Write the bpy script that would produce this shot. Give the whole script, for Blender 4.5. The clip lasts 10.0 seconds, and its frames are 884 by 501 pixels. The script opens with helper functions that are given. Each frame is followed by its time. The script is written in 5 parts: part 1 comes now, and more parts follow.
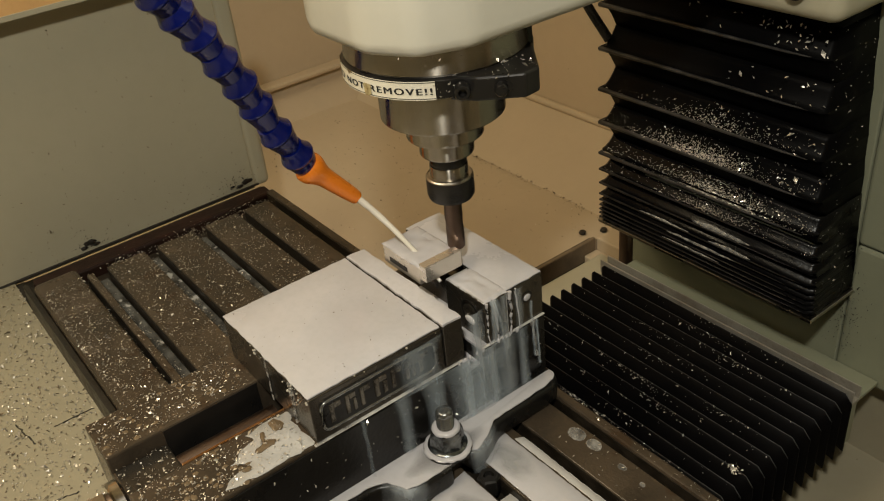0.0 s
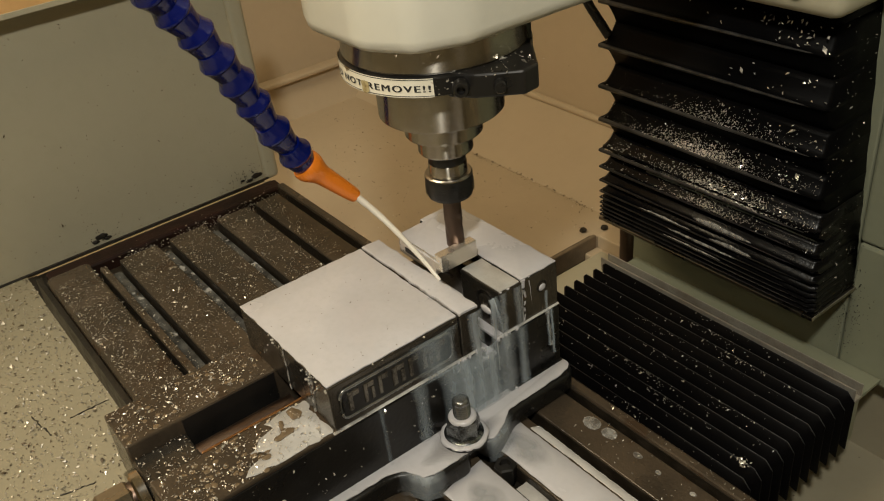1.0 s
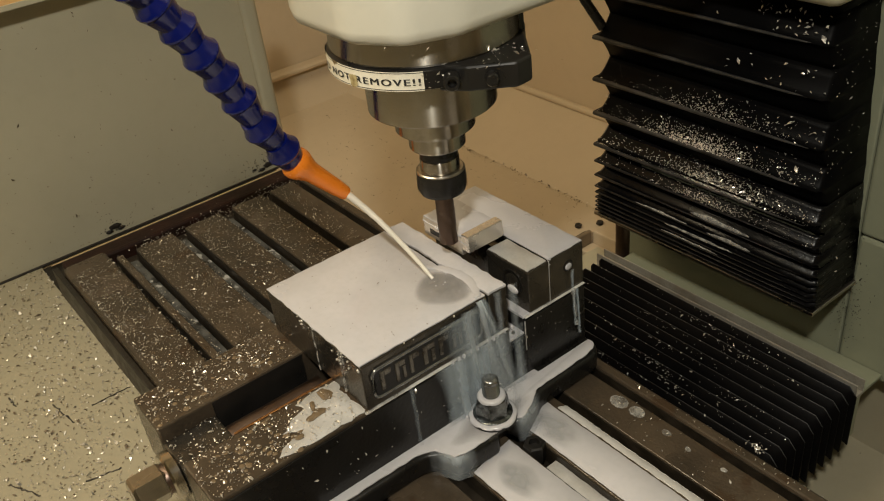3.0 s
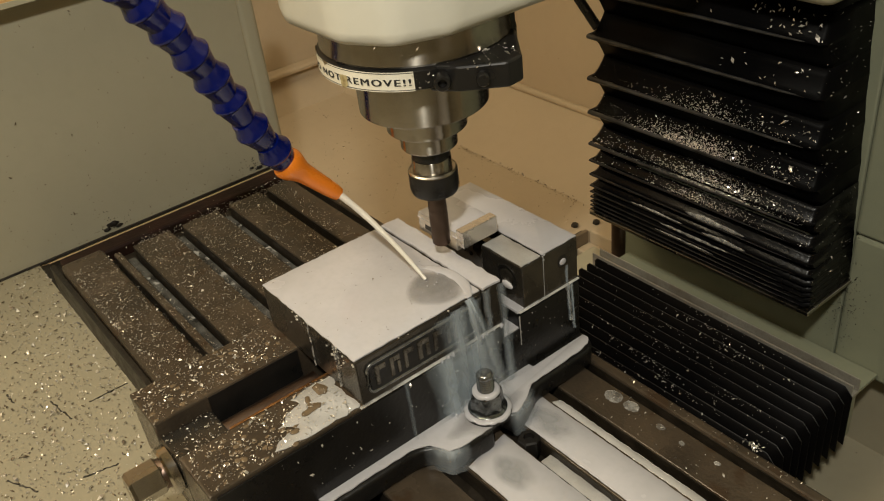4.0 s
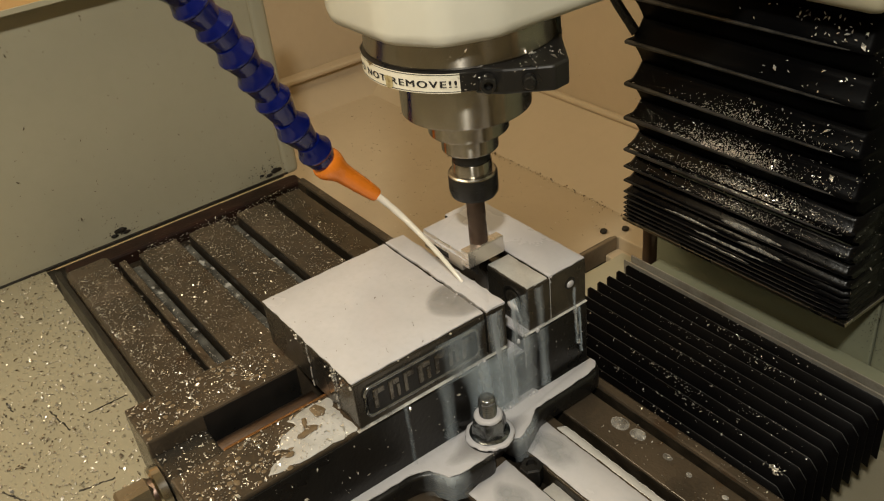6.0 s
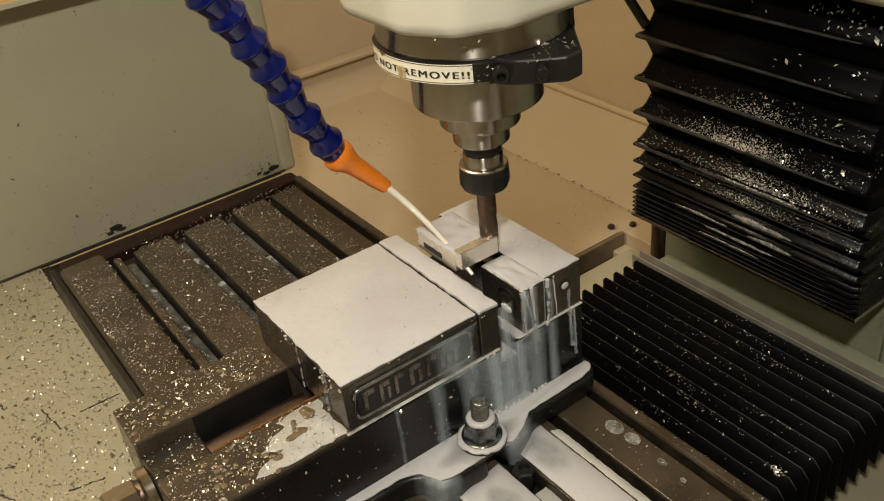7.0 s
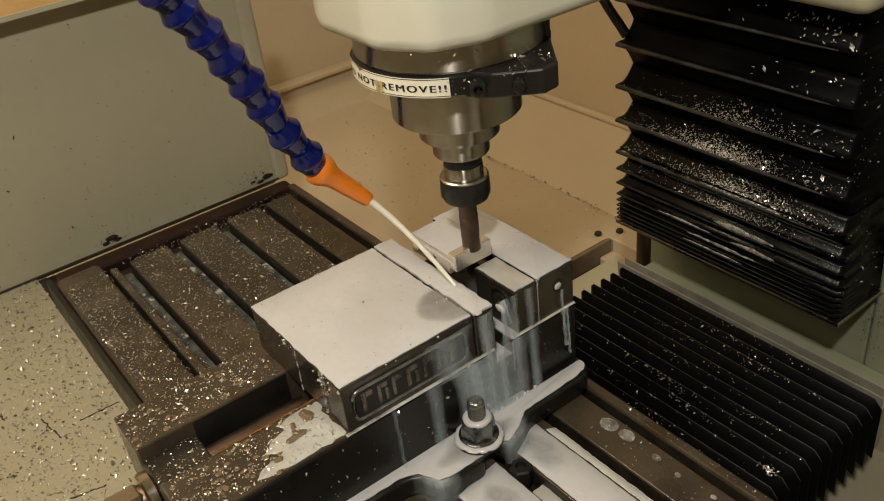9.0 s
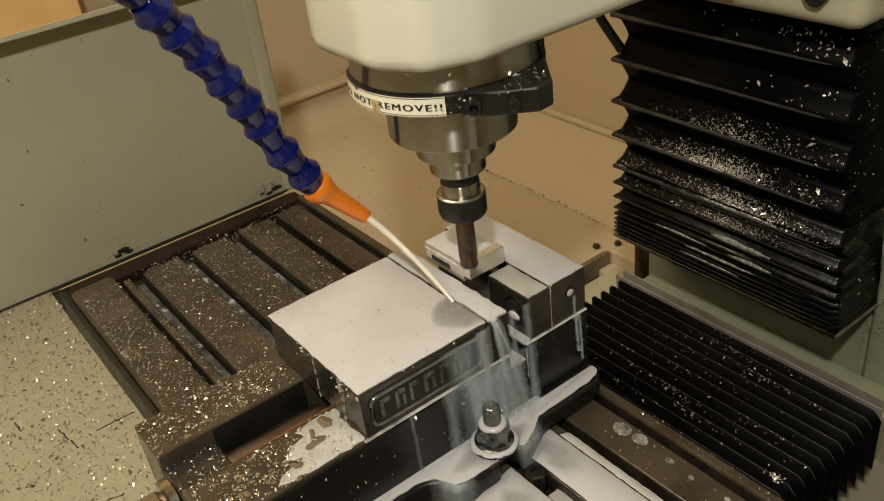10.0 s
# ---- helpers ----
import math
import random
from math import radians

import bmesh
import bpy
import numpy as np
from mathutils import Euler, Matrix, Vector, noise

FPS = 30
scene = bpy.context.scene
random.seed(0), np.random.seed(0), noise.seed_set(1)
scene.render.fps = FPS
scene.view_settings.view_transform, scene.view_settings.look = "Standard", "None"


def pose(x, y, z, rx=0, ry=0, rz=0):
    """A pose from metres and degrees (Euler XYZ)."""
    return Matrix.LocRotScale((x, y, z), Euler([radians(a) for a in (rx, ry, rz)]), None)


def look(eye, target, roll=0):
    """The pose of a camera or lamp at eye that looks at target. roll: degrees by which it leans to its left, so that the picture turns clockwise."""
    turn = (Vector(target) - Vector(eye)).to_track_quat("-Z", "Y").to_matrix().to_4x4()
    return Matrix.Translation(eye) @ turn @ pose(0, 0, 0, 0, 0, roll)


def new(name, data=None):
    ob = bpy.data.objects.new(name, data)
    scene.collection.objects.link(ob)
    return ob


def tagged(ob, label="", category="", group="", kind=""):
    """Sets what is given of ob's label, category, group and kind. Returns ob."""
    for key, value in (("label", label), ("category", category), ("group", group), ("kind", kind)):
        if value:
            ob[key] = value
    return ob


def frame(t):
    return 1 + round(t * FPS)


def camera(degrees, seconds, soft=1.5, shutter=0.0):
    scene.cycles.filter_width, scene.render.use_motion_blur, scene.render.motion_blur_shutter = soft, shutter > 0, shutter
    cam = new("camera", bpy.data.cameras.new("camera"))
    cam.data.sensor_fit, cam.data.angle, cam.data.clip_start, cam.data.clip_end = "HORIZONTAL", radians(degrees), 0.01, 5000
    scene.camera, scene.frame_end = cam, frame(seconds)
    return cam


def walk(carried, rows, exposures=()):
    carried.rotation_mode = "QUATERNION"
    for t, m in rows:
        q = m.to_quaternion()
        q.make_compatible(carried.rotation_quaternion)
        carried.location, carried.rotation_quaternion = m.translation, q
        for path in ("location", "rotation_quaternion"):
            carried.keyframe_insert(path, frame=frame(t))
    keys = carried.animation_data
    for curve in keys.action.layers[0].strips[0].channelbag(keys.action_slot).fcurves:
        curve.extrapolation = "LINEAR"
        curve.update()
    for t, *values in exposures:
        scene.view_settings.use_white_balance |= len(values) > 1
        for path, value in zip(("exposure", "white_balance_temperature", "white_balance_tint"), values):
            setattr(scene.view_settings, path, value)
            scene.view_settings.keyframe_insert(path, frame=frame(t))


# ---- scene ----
cam = camera(52.97, 10.0, soft=1.1, shutter=0.4)
ROWS = [
    (0.0, 0.4465, -0.3188, 0.3014, 57.182, 5.387, 52.17),
    (0.5, 0.4456, -0.3162, 0.3004, 57.093, 5.469, 52.062),
    (1.0, 0.4445, -0.3157, 0.2995, 57.037, 5.546, 52.155),
    (1.5, 0.4373, -0.3126, 0.2941, 56.869, 5.05, 51.934),
    (2.0, 0.4369, -0.3106, 0.292, 56.66, 5.048, 51.791),
    (2.5, 0.4344, -0.31, 0.2924, 56.772, 5.65, 51.675),
    (4.0, 0.4361, -0.3016, 0.2913, 56.678, 5.988, 51.483),
    (4.5, 0.4345, -0.3035, 0.2909, 56.796, 5.808, 51.728),
    (5.0, 0.4303, -0.3092, 0.289, 56.704, 5.661, 52.57),
    (5.5, 0.4284, -0.31, 0.2922, 57.091, 5.709, 52.873),
    (7.0, 0.4253, -0.3164, 0.2887, 56.91, 5.461, 53.516),
    (7.5, 0.4261, -0.3158, 0.29, 57.167, 5.318, 53.38),
    (8.0, 0.4269, -0.3156, 0.2929, 57.534, 5.384, 53.403),
    (8.5, 0.4284, -0.3124, 0.2914, 57.277, 5.615, 53.007),
    (9.0, 0.4297, -0.3103, 0.2914, 57.306, 6.045, 52.586),
    (9.5, 0.4301, -0.3101, 0.2912, 57.339, 6.245, 52.521),
    (10.0, 0.4312, -0.3086, 0.2957, 57.994, 6.468, 52.329),
]
walk(cam, [(t, pose(*v)) for t, *v in ROWS], exposures=[(0.0, -0.07), (1.5, -0.05), (2.5, 0.05), (5.5, 0.05), (7.0, 0.22), (7.5, -0.06), (8.5, 0.07), (9.5, 0.12), (10.0, 0.2)])

# The feed of the machine table: seconds, x and y from its first place.
FEED = [(0.0, 0.0, 0.0), (0.5, 0.0, 0.0075), (1.0, 0.0, 0.0150), (1.5, 0.0, 0.0227), (2.0, 0.0, 0.0304), (2.5, 0.0, 0.0381),
        (3.0, 0.0, 0.0457), (3.45, 0.0, 0.0526), (3.6, -0.0015, 0.0540), (3.75, -0.0040, 0.0536), (4.0, -0.0041, 0.0507), (4.5, -0.0041, 0.0436),
        (5.0, -0.0041, 0.0358), (5.5, -0.0040, 0.0288), (6.0, -0.0040, 0.0213), (6.5, -0.0040, 0.0138), (7.0, -0.0040, 0.0064),
        (7.4, -0.0041, 0.0003), (7.55, -0.0050, -0.0004), (7.7, -0.0072, 0.0000), (8.0, -0.0072, 0.0038), (8.5, -0.0072, 0.0117), (9.0, -0.0072, 0.0191),
        (9.5, -0.0072, 0.0265), (10.0, -0.0072, 0.0338)]

# ---- light ----
world = bpy.data.worlds.new("world")
scene.world = world
world.use_nodes = True
world.node_tree.nodes["Background"].inputs[0].default_value = (1.0, 0.86, 0.66, 1)
world.node_tree.nodes["Background"].inputs[1].default_value = 0.05
lamp = new("work_lamp", bpy.data.lights.new("work_lamp", "AREA"))
lamp.data.shape, lamp.data.size, lamp.data.energy, lamp.data.color = "DISK", 0.07, 7.7, (1.0, 0.955, 0.83)
lamp.matrix_world = look((0.55, -0.45, 0.75), (-0.15, 0.05, -0.18))
shop = new("shop_light", bpy.data.lights.new("shop_light", "AREA"))
shop.data.shape, shop.data.size, shop.data.size_y, shop.data.energy, shop.data.color = "RECTANGLE", 1.2, 0.4, 18.5, (1.0, 0.84, 0.57)
shop.matrix_world = look((-0.42, -0.95, 1.38), (-0.42, 0.30, -0.25))


# ---- materials ----
def material(name, color, rough=0.5, metal=0.0, second=None, scale=20.0, amount=0.5, bump=0.0, bump_scale=200.0, coat=0.0, spots=None, spot_scale=60.0, spot_edge=0.62, rough_var=0.1, vary=0.0):
    """A principled surface with blotches, fine grain, stains and relief."""
    m = bpy.data.materials.new(name)
    m.use_nodes = True
    nodes, links = m.node_tree.nodes, m.node_tree.links
    b = nodes["Principled BSDF"]
    b.inputs["Metallic"].default_value = metal
    b.inputs["Coat Weight"].default_value = coat
    b.inputs["Coat Roughness"].default_value = 0.12
    tc = nodes.new("ShaderNodeTexCoord")

    def tex(sc, detail):
        n = nodes.new("ShaderNodeTexNoise")
        n.inputs["Scale"].default_value, n.inputs["Detail"].default_value = sc, detail
        links.new(tc.outputs["Object"], n.inputs["Vector"])
        return n

    def ramp(src, a, c):
        n = nodes.new("ShaderNodeMapRange")
        n.inputs["From Min"].default_value, n.inputs["From Max"].default_value = a, c
        links.new(src, n.inputs["Value"])
        return n.outputs["Result"]

    def mix(fac, a, c):
        n = nodes.new("ShaderNodeMix")
        n.data_type = "RGBA"
        links.new(fac, n.inputs[0])
        for sock, v in ((n.inputs[6], a), (n.inputs[7], c)):
            if isinstance(v, tuple):
                sock.default_value = (*v, 1)
            else:
                links.new(v, sock)
        return n.outputs[2]

    second = second or tuple(c * 0.75 for c in color)
    big = tex(scale, 6)
    fine = tex(scale * 14, 3)
    n = nodes.new("ShaderNodeMath")
    n.operation = "MULTIPLY"
    n.inputs[1].default_value = amount
    links.new(ramp(big.outputs["Fac"], 0.35, 0.68), n.inputs[0])
    col = mix(n.outputs[0], color, second)
    n2 = nodes.new("ShaderNodeMath")
    n2.operation = "MULTIPLY"
    n2.inputs[1].default_value = amount * 0.4
    links.new(ramp(fine.outputs["Fac"], 0.45, 0.75), n2.inputs[0])
    col = mix(n2.outputs[0], col, second)
    if spots:
        sp = tex(spot_scale, 4)
        col = mix(ramp(sp.outputs["Fac"], spot_edge, spot_edge + 0.05), col, spots)
    if vary:
        info = nodes.new("ShaderNodeObjectInfo")
        hsv = nodes.new("ShaderNodeHueSaturation")
        links.new(ramp(info.outputs["Random"], -1.0 / vary, 1.0 + 1.0 / vary), hsv.inputs["Value"])
        links.new(col, hsv.inputs["Color"])
        col = hsv.outputs[0]
    links.new(col, b.inputs["Base Color"])
    r = ramp(big.outputs["Fac"], 0.3, 0.7)
    rm = nodes.new("ShaderNodeMapRange")
    rm.inputs["To Min"].default_value, rm.inputs["To Max"].default_value = max(0.03, rough - rough_var), min(1.0, rough + rough_var)
    links.new(r, rm.inputs["Value"])
    links.new(rm.outputs["Result"], b.inputs["Roughness"])
    if bump:
        bt = tex(bump_scale, 5)
        bn = nodes.new("ShaderNodeBump")
        bn.inputs["Strength"].default_value, bn.inputs["Distance"].default_value = bump, 0.002
        links.new(bt.outputs["Fac"], bn.inputs["Height"])
        links.new(bn.outputs["Normal"], b.inputs["Normal"])
    return m


PAINT = material("cream_machine_paint", (0.42, 0.39, 0.285), 0.42, second=(0.35, 0.32, 0.225), scale=5, bump=0.05, bump_scale=350, spots=(0.20, 0.16, 0.11), spot_scale=120, spot_edge=0.73)
PAN = material("olive_pan_paint", (0.35, 0.315, 0.225), 0.40, second=(0.27, 0.24, 0.165), scale=7, bump=0.06, bump_scale=300, spots=(0.13, 0.10, 0.06), spot_scale=110, spot_edge=0.70)
TRAY = material("tan_tray_paint", (0.55, 0.45, 0.315), 0.45, second=(0.46, 0.365, 0.25), scale=4, bump=0.06, bump_scale=260, spots=(0.18, 0.12, 0.07), spot_scale=150, spot_edge=0.74)
GREENISH = material("grey_green_paint", (0.225, 0.235, 0.165), 0.45, second=(0.17, 0.178, 0.125), scale=6, bump=0.05, bump_scale=300, spots=(0.10, 0.09, 0.06), spot_scale=140, spot_edge=0.74)
WHITE = material("white_head_paint", (0.65, 0.625, 0.53), 0.38, second=(0.58, 0.55, 0.45), scale=9, amount=0.4, bump=0.08, bump_scale=180, coat=0.2)
IRON = material("oily_cast_iron", (0.045, 0.035, 0.025), 0.24, metal=0.2, second=(0.088, 0.065, 0.043), scale=26, amount=0.8, bump=0.15, bump_scale=420, spots=(0.055, 0.036, 0.022), spot_scale=38, spot_edge=0.60)
BLACKIRON = material("black_vise_casting", (0.007, 0.0068, 0.0065), 0.30, metal=0.0, second=(0.016, 0.014, 0.012), scale=30, bump=0.12, bump_scale=300)
BLACKIRON.node_tree.nodes["Principled BSDF"].inputs["Specular IOR Level"].default_value = 0.35
STEEL = material("ground_steel", (0.42, 0.39, 0.34), 0.30, metal=1.0, second=(0.30, 0.26, 0.21), scale=22, bump=0.05, bump_scale=500)
JAW = material("wet_jaw_steel", (0.10, 0.090, 0.075), 0.26, metal=0.75, second=(0.05, 0.042, 0.033), scale=34, amount=0.8, bump=0.06, bump_scale=400, rough_var=0.08)
PLATE = material("dull_steel_strip", (0.46, 0.44, 0.39), 0.42, metal=0.6, second=(0.22, 0.19, 0.15), scale=30, amount=0.8)
BEAD = material("coolant_beads", (0.45, 0.42, 0.36), 0.05, second=(0.3, 0.27, 0.22), scale=300, coat=1.0)
WETNUT = material("wet_dark_steel", (0.27, 0.285, 0.29), 0.13, metal=0.9, second=(0.02, 0.021, 0.021), scale=140, amount=1.0, rough_var=0.08, bump=0.35, bump_scale=300)
JAW2 = material("wet_stud_steel", (0.38, 0.39, 0.39), 0.22, metal=0.85, second=(0.15, 0.15, 0.145), scale=90, amount=0.9, rough_var=0.06)
MARK = material("worn_raised_steel", (0.20, 0.185, 0.16), 0.22, metal=0.8, second=(0.06, 0.052, 0.042), scale=120, amount=1.0, rough_var=0.1, bump=0.2, bump_scale=300)
RUST = material("rusty_trough", (0.024, 0.009, 0.006), 0.5, second=(0.010, 0.006, 0.004), scale=40, amount=0.8, bump=0.2, bump_scale=250)
RUST.node_tree.nodes["Principled BSDF"].inputs["Specular IOR Level"].default_value = 0.2
DROP = material("oily_droplets", (0.12, 0.088, 0.055), 0.06, second=(0.2, 0.14, 0.08), scale=200, coat=0.6)
TURNED = material("turned_steel", (0.50, 0.47, 0.42), 0.25, metal=1.0, second=(0.28, 0.245, 0.20), scale=18, amount=0.6, rough_var=0.02, spots=(0.10, 0.075, 0.045), spot_scale=34, spot_edge=0.64)
_t = TURNED.node_tree.nodes.new("ShaderNodeTangent")
_t.direction_type, _t.axis = "RADIAL", "Z"
TURNED.node_tree.links.new(_t.outputs[0], TURNED.node_tree.nodes["Principled BSDF"].inputs["Tangent"])
TURNED.node_tree.nodes["Principled BSDF"].inputs["Anisotropic"].default_value = 1.0
TURNED.node_tree.nodes["Principled BSDF"].inputs["Anisotropic Rotation"].default_value = 0.25
BRIGHT = material("bright_steel", (0.62, 0.58, 0.52), 0.22, metal=1.0, second=(0.45, 0.40, 0.33), scale=30)
DARKSTEEL = material("dark_tool_steel", (0.15, 0.105, 0.085), 0.42, metal=1.0, second=(0.10, 0.075, 0.055), scale=60)
OXIDE = material("black_oxide", (0.010, 0.0095, 0.009), 0.34, metal=0.2, second=(0.022, 0.019, 0.016), scale=50)
RUBBER = material("black_bellows_cloth", (0.0016, 0.0016, 0.0018), 0.40, second=(0.003, 0.0028, 0.0028), scale=18, bump=0.03, bump_scale=900, rough_var=0.12)
RUBBER.node_tree.nodes["Principled BSDF"].inputs["Specular IOR Level"].default_value = 0.035
WETFOLD = material("wet_black_fold", (0.002, 0.002, 0.0024), 0.26, second=(0.004, 0.0035, 0.0035), scale=18, bump=0.25, bump_scale=120)
WETFOLD.node_tree.nodes["Principled BSDF"].inputs["Specular IOR Level"].default_value = 0.14
EDGE = material("lit_fold_edge", (0.050, 0.048, 0.046), 0.42, second=(0.004, 0.004, 0.004), scale=60, amount=1.0)
CREST = material("dull_stitched_crest", (0.017, 0.0165, 0.016), 0.5, second=(0.002, 0.002, 0.002), scale=95, amount=1.3)
CLOTH = material("black_way_cloth", (0.0018, 0.0017, 0.0019), 0.45, second=(0.0035, 0.003, 0.003), scale=18, bump=0.1, bump_scale=900)
CLOTH.node_tree.nodes["Principled BSDF"].inputs["Specular IOR Level"].default_value = 0.04
HOSE = material("blue_hose_plastic", (0.0016, 0.0062, 0.095), 0.10, second=(0.0012, 0.0045, 0.06), scale=40, bump=0.25, bump_scale=130)
# Slush colour with pale spots for the reflections on the wet slot floor.
SLUSH = material("wet_slush_and_glints", (0.10, 0.10, 0.095), 0.10, second=(0.010, 0.009, 0.008), scale=60, amount=1.0, bump=0.4, bump_scale=160, spots=(0.34, 0.34, 0.33), spot_scale=80, spot_edge=0.62)
# Tray tan darkened to brown, with the lip's shade put into the colour.
LIP = material("shaded_tray_lip", (0.20, 0.15, 0.095), 0.45, second=(0.11, 0.08, 0.05), scale=30, amount=0.8, bump=0.1)
ORANGE = material("orange_nozzle_plastic", (0.80, 0.22, 0.015), 0.28, second=(0.68, 0.17, 0.012), scale=40, coat=0.2)
MILK = material("milky_coolant", (0.525, 0.513, 0.530), 0.22, second=(0.42, 0.41, 0.42), scale=15, amount=0.75, coat=0.3, bump=0.03, bump_scale=60)
JETMILK = material("creamy_coolant_stream", (0.74, 0.70, 0.61), 0.2, second=(0.64, 0.60, 0.52), scale=120, amount=0.5, coat=0.3)
CHIP = material("aluminium_chips", (0.78, 0.75, 0.69), 0.32, metal=0.75, second=(0.60, 0.52, 0.42), scale=300)
DUST = material("pale_metal_dust", (0.30, 0.25, 0.19), 0.35, metal=0.6, second=(0.5, 0.45, 0.36), scale=300)
DARKCHIP = material("dark_oily_chips", (0.10, 0.075, 0.05), 0.4, metal=0.5, second=(0.3, 0.24, 0.17), scale=300)
ALU = material("milled_aluminium", (0.78, 0.73, 0.66), 0.30, metal=0.85, second=(0.70, 0.64, 0.56), scale=60, amount=0.5)
PAPER = material("label_paper", (0.78, 0.74, 0.62), 0.5, second=(0.66, 0.58, 0.42), scale=60, amount=0.5, spots=(0.22, 0.15, 0.06), spot_scale=90, spot_edge=0.66)
STAIN = material("brown_oil_stain", (0.20, 0.13, 0.04), 0.35, second=(0.52, 0.44, 0.24), scale=260, amount=1.0)
INK = material("label_ink", (0.02, 0.02, 0.02), 0.5)
WOOD = material("pale_wood", (0.80, 0.52, 0.24), 0.5, second=(0.66, 0.40, 0.17), scale=14, bump=0.06)
# Black for sludge; on table edges and slots it stands in for shade.
GRIME_SHADE = material("black_sludge_and_shade", (0.010, 0.008, 0.0055), 0.45, second=(0.028, 0.020, 0.012), scale=90, bump=0.3, bump_scale=300)
BRASS = material("copper_lit_edge", (0.55, 0.30, 0.14), 0.25, metal=1.0, second=(0.35, 0.18, 0.08), scale=80)


def glassy(name, color, alpha, grain=1.0, fade=False):
    """A thin running film of diluted coolant."""
    m = bpy.data.materials.new(name)
    m.use_nodes = True
    nodes, links = m.node_tree.nodes, m.node_tree.links
    b = nodes["Principled BSDF"]
    b.inputs["Base Color"].default_value = (*color, 1)
    b.inputs["Roughness"].default_value = 0.15
    tc = nodes.new("ShaderNodeTexCoord")
    mp = nodes.new("ShaderNodeMapping")
    mp.inputs["Scale"].default_value = (1, 1, 0.07)
    n = nodes.new("ShaderNodeTexNoise")
    n.inputs["Scale"].default_value, n.inputs["Detail"].default_value = 140 * grain, 4
    r = nodes.new("ShaderNodeMapRange")
    r.inputs["From Min"].default_value, r.inputs["From Max"].default_value = 0.35, 0.7
    r.inputs["To Min"].default_value, r.inputs["To Max"].default_value = alpha * 0.35, min(1.0, alpha * 1.5)
    links.new(tc.outputs["Object"], mp.inputs[0])
    links.new(mp.outputs[0], n.inputs["Vector"])
    links.new(n.outputs["Fac"], r.inputs["Value"])
    out = r.outputs[0]
    if fade:
        at = nodes.new("ShaderNodeAttribute")
        at.attribute_name = "thickness"
        mul = nodes.new("ShaderNodeMath")
        mul.operation = "MULTIPLY"
        links.new(out, mul.inputs[0])
        links.new(at.outputs["Fac"], mul.inputs[1])
        out = mul.outputs[0]
    links.new(out, b.inputs["Alpha"])
    return m


FILMY = glassy("half_clear_drops", (0.50, 0.48, 0.44), 0.42)
HAZE = glassy("faint_running_sheet", (0.56, 0.65, 0.71), 0.36, 0.30, True)
SHEET = glassy("running_sheet", (0.60, 0.66, 0.70), 0.50, 0.30, True)
THIN = material("thin_milky_coolant", (0.47, 0.46, 0.445), 0.2, second=(0.33, 0.32, 0.30), scale=40, amount=0.8, coat=0.3)
SHEET2 = material("thin_grey_film", (0.44, 0.43, 0.41), 0.16, second=(0.28, 0.27, 0.25), scale=40, amount=0.8, coat=0.4)
GREYFILM = glassy("thin_grey_splash", (0.36, 0.365, 0.37), 0.62, 0.35, True)
CLEAR = glassy("clear_dark_film", (0.24, 0.23, 0.22), 0.54, 0.15, True)
SPLASH = glassy("splashing_coolant", (0.70, 0.68, 0.63), 0.75, 0.5)


# ---- mesh helpers ----
def obj(name, bm, mat, parent=None, label="", smooth=None):
    me = bpy.data.meshes.new(name)
    bm.normal_update()
    bm.to_mesh(me)
    bm.free()
    me.materials.append(mat)
    if smooth is not None:
        me.shade_smooth()
        if smooth:
            me.set_sharp_from_angle(angle=radians(smooth))
    ob = new(name, me)
    if parent:
        ob.parent = parent
    if label:
        ob["label"] = label
    return ob


def part(name, bm, mat, parent, label="", smooth=None):
    return obj(name, bm, mat, parent, label, smooth)


def thing(name, label, category, group="", kind=""):
    return tagged(new(name), label, category, group, kind)


def box(x0, x1, y0, y1, z0, z1, bevel=0.0, seg=2, bm=None):
    bm = bm or bmesh.new()
    g = bmesh.ops.create_cube(bm, size=1.0, matrix=Matrix.Translation(((x0 + x1) / 2, (y0 + y1) / 2, (z0 + z1) / 2)) @ Matrix.Diagonal((x1 - x0, y1 - y0, z1 - z0, 1)))
    if bevel:
        edges = list({e for v in g["verts"] for e in v.link_edges})
        bmesh.ops.bevel(bm, geom=edges, offset=bevel, segments=seg, affect="EDGES", profile=0.5)
    return bm


def prism(outline, z0, z1, bevel=0.0, seg=2, bm=None):
    """An outline in x and y, drawn up from z0 to z1."""
    bm = bm or bmesh.new()
    lo = [bm.verts.new((x, y, z0)) for x, y in outline]
    hi = [bm.verts.new((x, y, z1)) for x, y in outline]
    n = len(outline)
    faces = [bm.faces.new(lo[::-1]), bm.faces.new(hi)]
    for i in range(n):
        faces.append(bm.faces.new((lo[i], lo[(i + 1) % n], hi[(i + 1) % n], hi[i])))
    bmesh.ops.recalc_face_normals(bm, faces=faces)
    if bevel:
        bmesh.ops.bevel(bm, geom=list({e for f in faces for e in f.edges}), offset=bevel, segments=seg, affect="EDGES", profile=0.5)
    return bm


def lathe(profile, seg=64, bm=None, m=None):
    """Rings of (radius, z), closed at both ends."""
    bm = bm or bmesh.new()
    m = m or Matrix()
    rings = []
    for r, z in profile:
        rings.append([bm.verts.new(m @ Vector((r * math.cos(2 * math.pi * i / seg), r * math.sin(2 * math.pi * i / seg), z))) for i in range(seg)])
    for a, b in zip(rings, rings[1:]):
        for i in range(seg):
            bm.faces.new((a[i], a[(i + 1) % seg], b[(i + 1) % seg], b[i]))
    bm.faces.new(rings[0][::-1])
    bm.faces.new(rings[-1])
    bmesh.ops.recalc_face_normals(bm, faces=bm.faces)
    return bm


